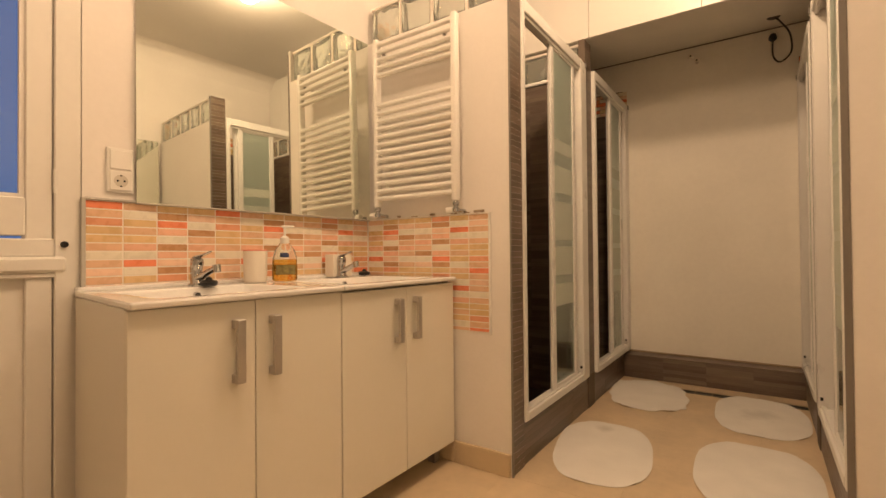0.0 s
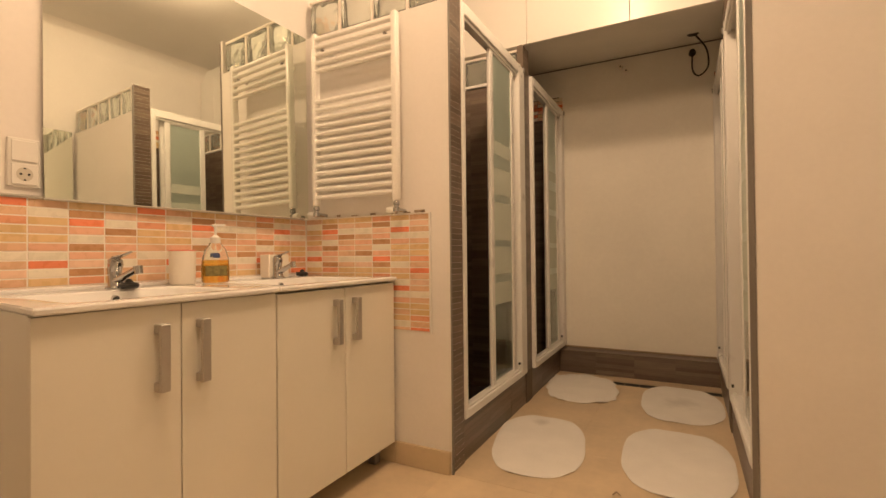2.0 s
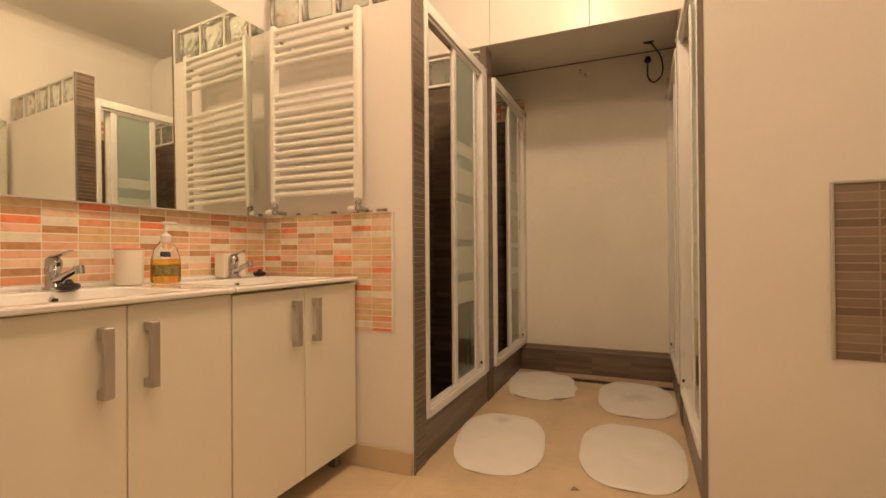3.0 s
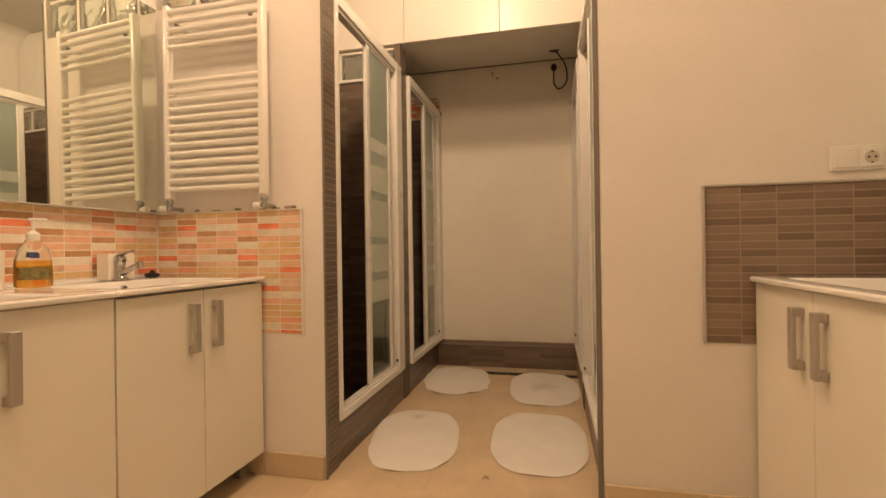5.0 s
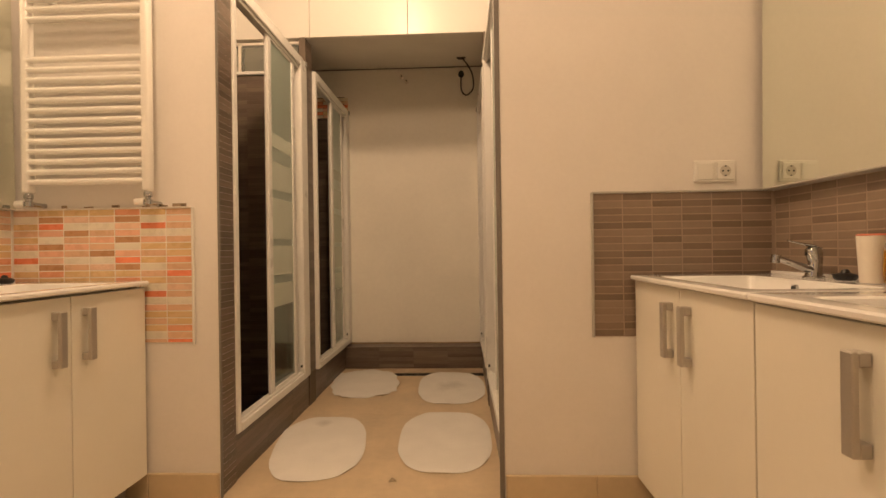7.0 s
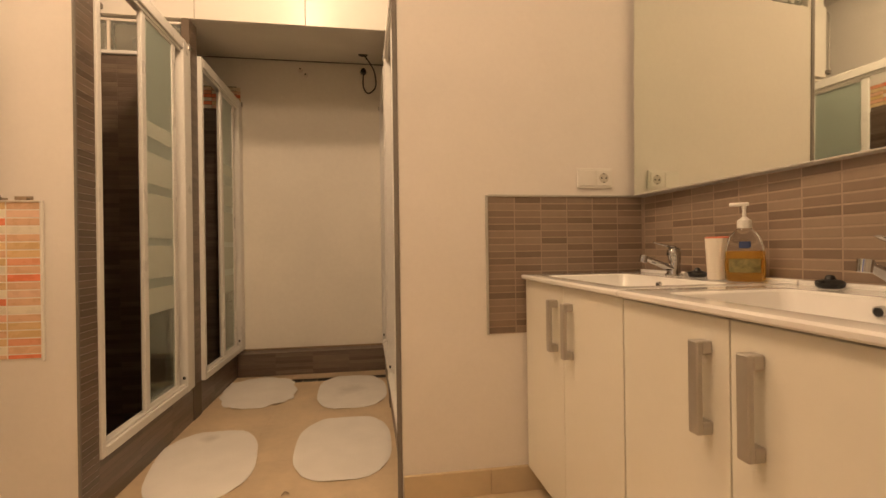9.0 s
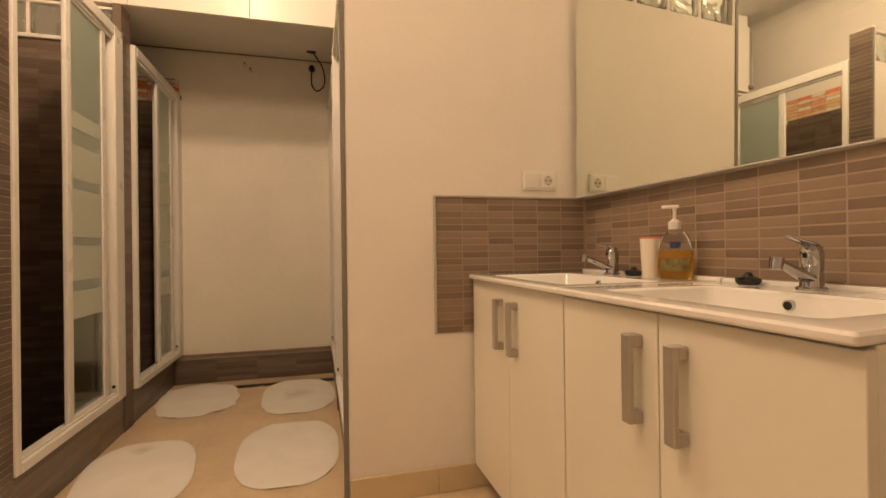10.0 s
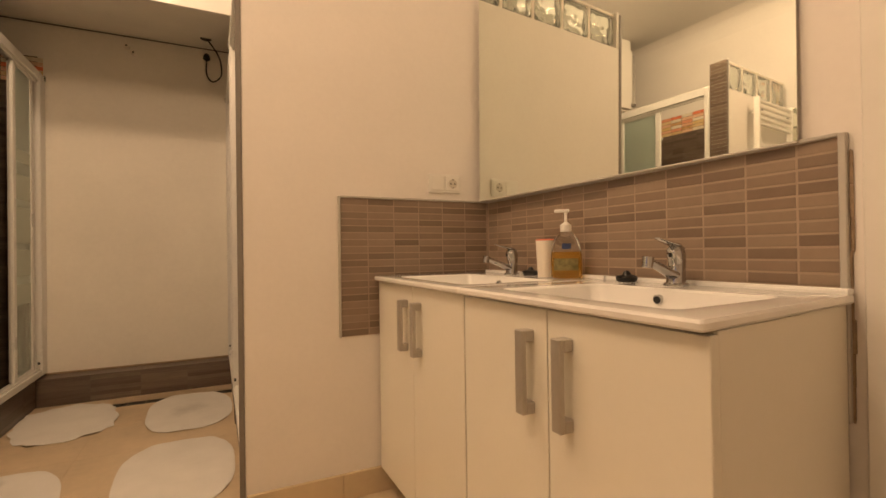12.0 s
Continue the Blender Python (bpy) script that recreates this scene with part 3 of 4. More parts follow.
# ---- pendant lamps ----
def pendant(place, lift, wide):
    x, y, z = place
    h = z - ZC
    t = thing("pendant_lamp", "shallow white enamel lamp shade, unseen, added to dim the ceiling", "lamp", (x, y, ZC), "pendant lamps")
    part("canopy", lathe(bmesh.new(), [(0.045, -0.02), (0.05, -0.01), (0.05, 0.0)]), PLASTIC, t, smooth=True)
    part("stem", tube(bmesh.new(), (0, 0, -0.005), (0, 0, h + 0.045), 0.008, sides=10), PLASTIC, t, smooth=True) if h < -0.08 else None
    # unseen shade, added to hold the bulb's light off the ceiling
    part("shade", lathe(bmesh.new(), [(wide, h + lift), (wide + 0.002, h + lift + 0.004), (wide * 0.64, h + lift + 0.012), (0.03, h + lift + 0.016)]), ENAMEL, t, smooth=True)

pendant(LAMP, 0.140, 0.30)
pendant(LAMP_C, 0.045, 0.12)


# ---- shower enclosures ----
def shower_enclosure(x, s, y0, y1, split, near_leaf=False):
    """Framed sliding doors; s +1: the passage lies on the +x side. The near half stands open, both leaves pushed to the far side."""
    t = thing("shower_enclosure", "white framed sliding shower doors, half open, frosted bands", "shower door", (x, y0, KERB - 0.006), "shower enclosures")
    L, H = y1 - y0, 2.11 - KERB + 0.006

    def bx(w0, w1, a, b, c, d, e=0.003):
        return (s * w0, s * w1, a, b, c, d, e)
    part("post", boxes(bx(-0.045, 0.012, 0, 0.030, 0, H)), FRAMEWHITE, t)
    part("post", boxes(bx(-0.045, 0.012, L - 0.110, L, 0, H), bx(0.012, 0.016, L - 0.110, L - 0.078, 0, H, 0.002)), FRAMEWHITE, t)
    part("bottom_rail", boxes(bx(-0.05, 0.014, 0.03, L - 0.110, 0, 0.038), bx(-0.012, 0.004, 0.03, L - 0.110, 0.038, 0.05, 0.002)), FRAMEWHITE, t)
    part("top_rail", boxes(bx(-0.05, 0.014, 0.03, L - 0.110, H - 0.055, H), bx(-0.012, 0.004, 0.03, L - 0.110, H - 0.072, H - 0.055, 0.002)), FRAMEWHITE, t)
    part("seal", boxes(bx(-0.02, -0.012, 0.0305, 0.034, 0.04, H - 0.06, 0)), ALU, t)
    runs = ((-0.010, split, L - 0.175), (-0.034, split + 0.05, L - 0.115))
    if near_leaf:
        runs = ((-0.010, 0.10, 0.42), (-0.034, 0.075, 0.39))
    for w, a, b in runs:
        leaf = part("sliding_leaf", boxes(bx(w - 0.010, w + 0.008, a, a + 0.042, 0.045, H - 0.06), bx(w - 0.010, w + 0.008, b - 0.042, b, 0.045, H - 0.06),
                                          bx(w - 0.010, w + 0.008, a + 0.042, b - 0.042, 0.045, 0.07), bx(w - 0.010, w + 0.008, a + 0.042, b - 0.042, H - 0.085, H - 0.06)), FRAMEWHITE, t)
        part("pane", boxes(bx(w - 0.003, w + 0.002, a + 0.030, b - 0.030, 0.502, H - 0.08, 0)), SATIN, leaf, "greenish satin glass")
        part("pane", boxes(bx(w - 0.003, w + 0.002, a + 0.030, b - 0.030, 0.066, 0.500, 0)), CLEARGREEN, leaf, "clear greenish glass")
        if w > -0.02:
            top, span = H - 0.06, H - 0.11
            for f0, f1 in ((0.27, 0.31), (0.35, 0.43), (0.455, 0.57), (0.59, 0.675), (0.70, 0.765)):
                part("frosted_band", boxes(bx(w + 0.0021, w + 0.003, a + 0.044, b - 0.044, top - span * f1, top - span * f0, 0)), PRINT, leaf, "white frosted band")
    knob = bmesh.new()
    tube(knob, (s * 0.0, L - 0.135, 0.085), (s * 0.010, L - 0.135, 0.085), 0.008, sides=10)
    part("stop", knob, BLACK, t, smooth=True)
    cap = boxes(bx(-0.02, 0.02, L - 0.028, L - 0.004, H - 0.03, H + 0.004, 0.004))
    part("corner_cap", cap, CHROME, t, "shiny metal corner cap")
    return t

shower_enclosure(XS, 1, YE + PT + 0.002, YP0 - 0.002, 0.375)
shower_enclosure(XS + 0.015, 1, YP1 + 0.004, YB - 0.008, 0.40)
shower_enclosure(XSR, -1, YE + PT + 0.002, YP0 - 0.002, 0.375, True)
shower_enclosure(XSR, -1, YP1 + 0.004, YB - 0.008, 0.40, True)


# ---- vanity units ----
def vanity_unit(x, s, y0, w, depth, skew, drop, label, group):
    """Two-door cabinet against a side wall. s +1: the wall is on its -x side."""
    t = thing("vanity_unit", label, "cabinet", (x, y0, 0), group)

    def bx(a0, a1, b0, b1, c0, c1, e=0.0015):
        return (s * a0, s * a1, b0, b1, c0, c1, e)
    D = depth - 0.020
    def panel(name, *r):
        bm = boxes(bx(*r))
        for v in bm.verts:
            if skew and v.co.y < 0.03:
                v.co.y += skew * (1 - abs(v.co.x) / D)
        part(name, bm, LAMINATE, t)
    top = ZT - 0.019
    panel("side_panel", 0.016, D - 0.02, 0.001, 0.018, 0.10, top)
    panel("side_panel", 0.016, D - 0.02, w - 0.018, w - 0.001, 0.10, top)
    panel("bottom_panel", 0.016, D - 0.02, 0.0185 + skew, w - 0.0185, 0.10, 0.118)
    panel("back_panel", 0.016, 0.026, 0.0185 + skew, w - 0.0185, 0.1185, top)
    panel("front_rail", D - 0.09, D - 0.052, 0.0185 + skew * 0.2, w - 0.0185, ZT - 0.09, top)
    for k in (0, 1):
        a, b = k * w / 2 + 0.0015, (k + 1) * w / 2 - 0.0015
        d = part("door", boxes(bx(D - 0.018, D, a, b, 0.098, ZT - 0.0215 - drop, 0.0012)), LAMINATE, t)
        yh = w / 2 + (-0.060 if k == 0 else 0.052)
        z0, z1 = 0.611, 0.780
        hb = boxes(bx(D + 0.020, D + 0.032, yh - 0.0125, yh + 0.0125, z0, z1, 0.002), bx(D + 0.0005, D + 0.021, yh - 0.0125, yh + 0.0125, z1 - 0.024, z1, 0.002),
                   bx(D + 0.0005, D + 0.021, yh - 0.0125, yh + 0.0125, z0, z0 + 0.024, 0.002))
        part("handle", hb, NICKEL, d, "brushed grey metal bow handle")
    for a in (0.03 + skew, w - 0.06):
        for q in (0.08, D - 0.11):
            part("leg", boxes(bx(q, q + 0.04, a, a + 0.04, 0.0, 0.10, 0.003)), FEET, t, "square grey plastic foot")
    return t


def loop(bm, x0, x1, y0, y1, r, z, n=6):
    pts = []
    for cx, cy, a0 in ((x1 - r, y1 - r, 0), (x0 + r, y1 - r, 90), (x0 + r, y0 + r, 180), (x1 - r, y0 + r, 270)):
        for i in range(n):
            a = radians(a0 + 90 * i / (n - 1))
            pts.append(bm.verts.new((cx + r * math.cos(a), cy + r * math.sin(a), z)))
    return pts


def wash_basin(x, s, y0, w, depth, near_skew, label, group):
    """Ceramic top with a sunk rectangular bowl."""
    t = thing("wash_basin", label, "washbasin", (x, y0, ZT), group)
    bm = bmesh.new()
    d = depth
    b0, b1 = (0.155, d - 0.075)
    c0, c1 = 0.09, w - 0.09
    rows = [(0.014, d - 0.005, 0.004, w - 0.004, 0.006, -0.018), (0.010, d - 0.001, 0.001, w - 0.001, 0.007, -0.014), (0.010, d, 0.0005, w - 0.0005, 0.008, -0.006),
            (0.010, d - 0.003, 0.003, w - 0.003, 0.008, -0.001), (0.012, d - 0.010, 0.009, w - 0.009, 0.010, 0.0),
            (b0 - 0.006, b1 + 0.006, c0 - 0.006, c1 + 0.006, 0.03, -0.002), (b0, b1, c0, c1, 0.03, -0.007),
            (b0 + 0.012, b1 - 0.05, c0 + 0.03, c1 - 0.03, 0.04, -0.085), (b0 + 0.04, b1 - 0.10, c0 + 0.07, c1 - 0.07, 0.04, -0.105)]
    loops = [loop(bm, *r) for r in rows]
    for a, b in zip(loops, loops[1:]):
        for i in range(len(a)):
            bm.faces.new((a[i], a[(i + 1) % len(a)], b[(i + 1) % len(a)], b[i]))
    bm.faces.new(list(reversed(loops[-1])))
    for v in bm.verts:
        if near_skew:
            v.co.y += near_skew * (1 - v.co.x / d) * max(0, 1 - v.co.y / (w * 0.3))
        v.co.x *= s
    part("basin", bm, CERAMIC, t, smooth=True, sharp=24)
    part("upstand", boxes((s * 0.008, s * 0.034, near_skew, w - 0.001, -0.002, 0.011, 0.004, 2)), CERAMIC, t, smooth=True)
    ov = bmesh.new()
    yo = (c0 + c1) / 2 + 0.040
    tube(ov, (s * (b0 + 0.000), yo, -0.028), (s * (b0 + 0.011), yo, -0.029), 0.0115, sides=18)
    part("overflow_ring", ov, CHROME, t, "chrome overflow ring", True)
    # solid black disc in place of the hole's shaded inside
    ov = bmesh.new()
    tube(ov, (s * (b0 + 0.004), yo, -0.0285), (s * (b0 + 0.0120), yo, -0.0295), 0.0088, sides=18)
    part("overflow_dark_disc", ov, BLACK, t, smooth=True)
    dr = bmesh.new()
    tube(dr, (s * (b0 + 0.11), yo, -0.107), (s * (b0 + 0.11), yo, -0.101), 0.022, sides=20)
    part("drain", dr, CHROME, t, "chrome drain", True)
    return t


def swept(rows, sides=16):
    """A body swept along x and z: rows of (x, z, half width across, half thickness along the sweep's normal)."""
    bm = bmesh.new()
    rings = []
    for k, (x, z, hw, ht) in enumerate(rows):
        p, q = rows[max(k - 1, 0)], rows[min(k + 1, len(rows) - 1)]
        d = Vector((q[0] - p[0], 0, q[1] - p[1])).normalized()
        nrm = Vector((-d.z, 0, d.x))
        rings.append([bm.verts.new(Vector((x, 0, z)) + nrm * (ht * math.sin(a)) + Vector((0, hw * math.cos(a), 0))) for a in (2 * math.pi * i / sides for i in range(sides))])
    for a, b in zip(rings, rings[1:]):
        for i in range(sides):
            bm.faces.new((a[i], a[(i + 1) % sides], b[(i + 1) % sides], b[i]))
    bm.faces.new(rings[0])
    bm.faces.new(rings[-1])
    return bm


def mixer_tap(x, y, s, group, turn=0.0):
    """Single-lever basin mixer; s +1 points its spout to +x."""
    t = thing("mixer_tap", "chrome single-lever mixer tap on the washbasin", "tap", (x, y, ZT), group, turn + (0 if s > 0 else 180))
    part("foot", lathe(bmesh.new(), [(0.029, 0.0), (0.029, 0.005), (0.026, 0.008)]), CHROME, t, smooth=True)
    part("body", swept([(0.000, 0.006, 0.023, 0.024), (-0.001, 0.025, 0.021, 0.021), (-0.004, 0.048, 0.020, 0.018), (-0.004, 0.066, 0.021, 0.020),
                        (-0.001, 0.084, 0.022, 0.023), (0.000, 0.098, 0.020, 0.021), (0.000, 0.106, 0.012, 0.013)]), CHROME, t, smooth=True)
    part("spout", swept([(-0.006, 0.022, 0.018, 0.014), (0.030, 0.036, 0.017, 0.0125), (0.062, 0.050, 0.0145, 0.0105), (0.092, 0.063, 0.0125, 0.0095), (0.106, 0.069, 0.0115, 0.0085)]), CHROME, t, smooth=True)
    ae = bmesh.new()
    tube(ae, (0.110, 0, 0.052), (0.105, 0, 0.078), 0.0125, 0.0135, 18)
    part("aerator", ae, CHROME, t, smooth=True)
    part("lever", swept([(-0.016, 0.098, 0.016, 0.006), (0.006, 0.109, 0.0165, 0.006), (0.030, 0.114, 0.014, 0.0042), (0.056, 0.121, 0.011, 0.003), (0.072, 0.127, 0.008, 0.002)]), CHROME, t, smooth=True)
    t.scale = (1.0, 1.0, 0.92)
    part("mark", boxes((0.019, 0.0235, -0.004, 0.004, 0.076, 0.088, 0.001)), BLACK, t)
    return t


def rubber_plug(x, y, group):
    t = thing("basin_plug", "black rubber plug lying on the washbasin rim", "plug", (x, y, ZT), group)
    part("stopper", lathe(bmesh.new(), [(0.017, 0.0), (0.021, 0.004), (0.0225, 0.012), (0.018, 0.017), (0.009, 0.020), (0.0065, 0.027), (0.003, 0.030)]), BLACK, t, smooth=True)
    part("ring", boxes((-0.028, -0.012, -0.006, 0.006, 0.014, 0.018, 0.002)), BLACK, t)
    t.scale = (1.3, 1.3, 1.05)
    return t


DEP_L, DEP_R = -1.200 - XL, XR - 0.628
L_CUT, R_CUT = (0.406, 1.046, YE - 0.016), (0.366, 1.032, YE - 0.016)
for i in (0, 1):
    near = i == 0
    a, b = L_CUT[i], L_CUT[i + 1] - 0.001
    vanity_unit(XL, 1, a + 0.002, b - a - 0.002, DEP_L, 0.07 if near else 0.0, 0.0 if near else 0.006, "white two-door vanity cabinet with grey bow handles", "vanity cabinets")
    wash_basin(XL, 1, a, b - a, DEP_L, 0.07 if near else 0.0, "white ceramic washbasin top beside orange tiles", "washbasins")
    a, b = R_CUT[i], R_CUT[i + 1] - 0.001
    vanity_unit(XR, -1, a + 0.002, b - a - 0.002, DEP_R, 0.07 if near else 0.0, 0.002 if near else 0.0, "white two-door vanity cabinet with grey bow handles", "vanity cabinets")
    wash_basin(XR, -1, a, b - a, DEP_R, 0.06 if near else 0.0, "white ceramic washbasin top beside taupe tiles", "washbasins")

mixer_tap(XL + 0.095, 0.800, 1, "mixer taps", 6)
mixer_tap(XL + 0.095, 1.472, 1, "mixer taps", -6)
mixer_tap(XR - 0.085, 0.748, -1, "mixer taps", 4)
mixer_tap(XR - 0.085, 1.448, -1, "mixer taps", -5)
rubber_plug(XL + 0.160, 0.806, "plugs")
rubber_plug(XL + 0.085, 1.632, "plugs")
rubber_plug(XR - 0.072, 0.912, "plugs")
rubber_plug(XR - 0.072, 1.348, "plugs")


# ---- toiletries ----
def cup(x, y, r0, r1, h, label):
    t = thing("tumbler", label, "cup", (x, y, ZT), "tumblers")
    part("cup", lathe(bmesh.new(), [(r0 * 0.94, 0), (r0, 0.004), (r1, h), (r1 - 0.003, h), (r1 - 0.004, h - 0.006)], sides=28), CREAMPLASTIC, t, smooth=True)
    part("lid", lathe(bmesh.new(), [(r1 - 0.001, h - 0.0005), (r1 + 0.001, h + 0.002), (r1 - 0.004, h + 0.005)], sides=28), REDLID, t, "coral red rim", True)
    return t


def soap_bottle(x, y, turn):
    t = thing("soap_dispenser", "clear pump bottle half full of amber soap", "soap bottle", (x, y, ZT), "soap bottles", turn)
    def oval(rows):
        bm = lathe(bmesh.new(), rows, sides=28)
        for v in bm.verts:
            v.co.x, v.co.y = v.co.x * 0.62, v.co.y * 1.0
        return bm
    part("liquid", oval([(0.042, 0), (0.0485, 0.006), (0.0495, 0.05), (0.0475, 0.086)]), SOAP, t, "amber liquid soap", True)
    part("bottle", oval([(0.0474, 0.0865), (0.046, 0.095), (0.038, 0.125), (0.022, 0.145), (0.019, 0.152)]), BOTTLE, t, "clear plastic bottle", True).visible_shadow = False
    for side in (0, 180):
        for name, half, mat, words, rows in (("label", 48, LABELMIX, "green and gold picture label", ((0.0500, 0.026), (0.0500, 0.064))),
                                             ("label_badge", 15, LABELBLUE, "dark blue badge", ((0.0468, 0.094), (0.0436, 0.110)))):
            bm = bmesh.new()
            arc = [radians(side + half * (i / 4 - 1)) for i in range(9)]
            low, high = ([bm.verts.new((r * 0.628 * math.cos(a), r * 1.01 * math.sin(a), z)) for a in arc] for r, z in rows)
            for i in range(8):
                bm.faces.new((low[i], low[i + 1], high[i + 1], high[i]))
            part(name, bm, mat, t, words, True)
    col = lathe(bmesh.new(), [(0.017, 0.150), (0.018, 0.153), (0.018, 0.172), (0.012, 0.176), (0.008, 0.180), (0.005, 0.182), (0.005, 0.205), (0.006, 0.206), (0.006, 0.214)])
    part("pump", col, PLASTIC, t, "white pump", True)
    part("nozzle", boxes((-0.008, 0.008, -0.012, 0.036, 0.213, 0.223, 0.003, 2)), PLASTIC, t, "white pump nozzle", True)
    return t


cup(XL + 0.110, 1.015, 0.042, 0.0445, 0.120, "cream plastic tumbler with coral red rim")
cup(XR - 0.088, 1.240, 0.028, 0.034, 0.124, "tapered cream tumbler with coral red rim")
soap_bottle(XL + 0.135, 1.130, -28)
soap_bottle(XR - 0.078, 1.150, 46)
tis = thing("soap_box", "small plain cream box standing behind the tap", "box", (XL + 0.055, 1.490, ZT))
part("box", boxes((-0.03, 0.03, -0.058, 0.058, 0.0, 0.105, 0.004, 2)), CREAMPLASTIC, tis)


# ---- towel radiator ----
def towel_radiator(x0, x1, y, z0, z1):
    t = thing("towel_radiator", "white tubular towel radiator on the partition", "radiator", ((x0 + x1) / 2, y, z0))
    hw, H = (x1 - x0) / 2, z1 - z0
    for sx in (-1, 1):
        bm = bmesh.new()
        box(bm, sx * hw - 0.015, sx * hw + 0.015, -0.018, 0.018, 0, H, 0.008, 3)
        part("upright", bm, ENAMEL, t, smooth=True)
    rows = [0.040 + 0.0385 * i for i in range(13)] + [0.655 + 0.0385 * i for i in range(5)]
    for z in rows:
        bm = bmesh.new()
        tube(bm, (-hw + 0.004, -0.006, z), (hw - 0.004, -0.006, z), 0.0120, sides=16)
        part("bar", bm, ENAMEL, t, smooth=True)
    for sx in (-1, 1):
        for z in (0.09, 0.75):
            bm = bmesh.new()
            tube(bm, (sx * (hw - 0.05), 0.0, z), (sx * (hw - 0.05), YE - y, z), 0.010, sides=12)
            part("bracket", bm, PLASTIC, t, "white wall bracket", True)
            if z > 0.5:
                part("bracket_screw", tube(bmesh.new(), (sx * (hw - 0.05), -0.012, z), (sx * (hw - 0.05), 0.0, z), 0.007, sides=12), FEET, t, "small dark screw head", True)
        bm = bmesh.new()
        lathe(bm, [(0.010, -0.052), (0.016, -0.050), (0.016, -0.032), (0.011, -0.030), (0.011, -0.022), (0.015, -0.020), (0.015, -0.006), (0.010, 0.0)], (sx * hw, 0, 0), 14)
        tube(bm, (sx * hw, 0, -0.041), (sx * hw, YE - y, -0.041), 0.009, sides=12)
        part("valve", bm, CHROME, t, "chrome valve", True)
        bm = bmesh.new()
        tube(bm, (sx * hw - 0.012, 0, -0.041), (sx * hw - 0.046, -0.004, -0.041), 0.015, 0.013, 14)
        part("valve_head", bm, PLASTIC, t, "white valve head", True)
    return t

towel_radiator(-1.632, -1.167, YE - 0.070, 1.186, 2.026)
gap = bmesh.new()
for i in range(10):
    xx = random.uniform(-1.60, -1.08)
    box(gap, xx, xx + random.uniform(0.012, 0.04), YE - 0.0055, YE - 0.001, ZSL + 0.006, ZSL + 0.006 + random.uniform(0.004, 0.012))
setting("trim_mortar", gap, MORTAR, "chipped mortar above the orange tiles", "trim")


# ---- sockets ----
def socket_plate(name, place, turn, vertical, label):
    """Double plate: blank cover and a round earthed socket. Built facing -y."""
    t = thing(name, label, "socket", place, "", turn)
    w, h = (0.078, 0.144) if vertical else (0.152, 0.080)
    part("plate", boxes((-w / 2, w / 2, -0.009, 0, -h / 2, h / 2, 0.003)), PLASTIC, t)
    o = 0.034
    bl, so = ((0, o), (0, -o)) if vertical else ((-o - 0.002, 0), (o + 0.002, 0))
    part("blank_cover", boxes((bl[0] - 0.031, bl[0] + 0.031, -0.013, -0.009, bl[1] - 0.031, bl[1] + 0.031, 0.002)), PLASTIC, t)
    part("socket_cover", boxes((so[0] - 0.031, so[0] + 0.031, -0.013, -0.009, so[1] - 0.031, so[1] + 0.031, 0.002)), PLASTIC, t)
    # no real recess: its shade is put into the disc's darker tone
    bm = bmesh.new()
    tube(bm, (so[0], -0.0135, so[1]), (so[0], -0.0125, so[1]), 0.020, sides=24)
    part("well_shade_disc", bm, WELL, t, "flat darker disc for the shaded round socket recess", True)
    # raised black studs stand in for the dark depth of the pin holes
    bm = bmesh.new()
    for dx in (-0.0095, 0.0095):
        tube(bm, (so[0] + dx, -0.0145, so[1]), (so[0] + dx, -0.013, so[1]), 0.0035, sides=10)
    for dz in (-0.017, 0.017):
        box(bm, so[0] - 0.003, so[0] + 0.003, -0.0145, -0.013, so[1] + dz - 0.002, so[1] + dz + 0.002)
    part("contacts", bm, BLACK, t)
    return t

socket_plate("wall_socket", (XL + 0.001, 0.598, 1.229), 90, True, "white double plate with socket beside the mirror")
socket_plate("wall_socket", (0.948, YE - 0.001, 1.228), 0, False, "white double plate with socket above taupe tiles")


# ---- passage: mats, cable, fittings ----
def bath_mat(x, y, a, b, turn, wave, label, seed):
    """Oval paper bath mat with slightly curled, uneven edge."""
    r = random.Random(seed)
    t = thing("bath_mat", label, "bath mat", (x, y, 0.0), "bath mats", turn)
    bm = bmesh.new()
    n, ph = 72, [r.uniform(0, 6.28) for _ in range(4)]
    rings = []
    for f, up in ((0.0, 0.004), (0.5, 0.005), (0.85, 0.005), (0.97, 0.005), (1.0, 0.003), (0.995, 0.0005)):
        ring = []
        for i in range(n):
            q = 2 * math.pi * i / n
            e = 2.0 / 2.7
            px, py = a * math.copysign(abs(math.cos(q)) ** e, math.cos(q)), b * math.copysign(abs(math.sin(q)) ** e, math.sin(q))
            k = 1 + 0.012 * math.sin(3 * q + ph[0]) + wave * (math.sin(13 * q + ph[1]) + 0.7 * math.sin(21 * q + ph[2]))
            lift = (0.004 + 0.18 * wave) * max(0, math.sin(7 * q + ph[3])) * f ** 6
            ring.append(bm.verts.new((px * f * k, py * f * k, up + lift + 0.0008 * math.sin(9 * px + 7 * py))) if f > 0 else None)
        rings.append(ring)
    c = bm.verts.new((0, 0, 0.005))
    for i in range(n):
        bm.faces.new((c, rings[1][i], rings[1][(i + 1) % n]))
    for p, q in zip(rings[1:], rings[2:]):
        for i in range(n):
            bm.faces.new((p[i], q[i], q[(i + 1) % n], p[(i + 1) % n]))
    part("mat", bm, STAINED if "stain" in label else MAT, t, smooth=True)
    return t

bath_mat(-0.702, 2.238, 0.220, 0.370, 11, 0.002, "white oval bath mat with a small grey smudge", 1)
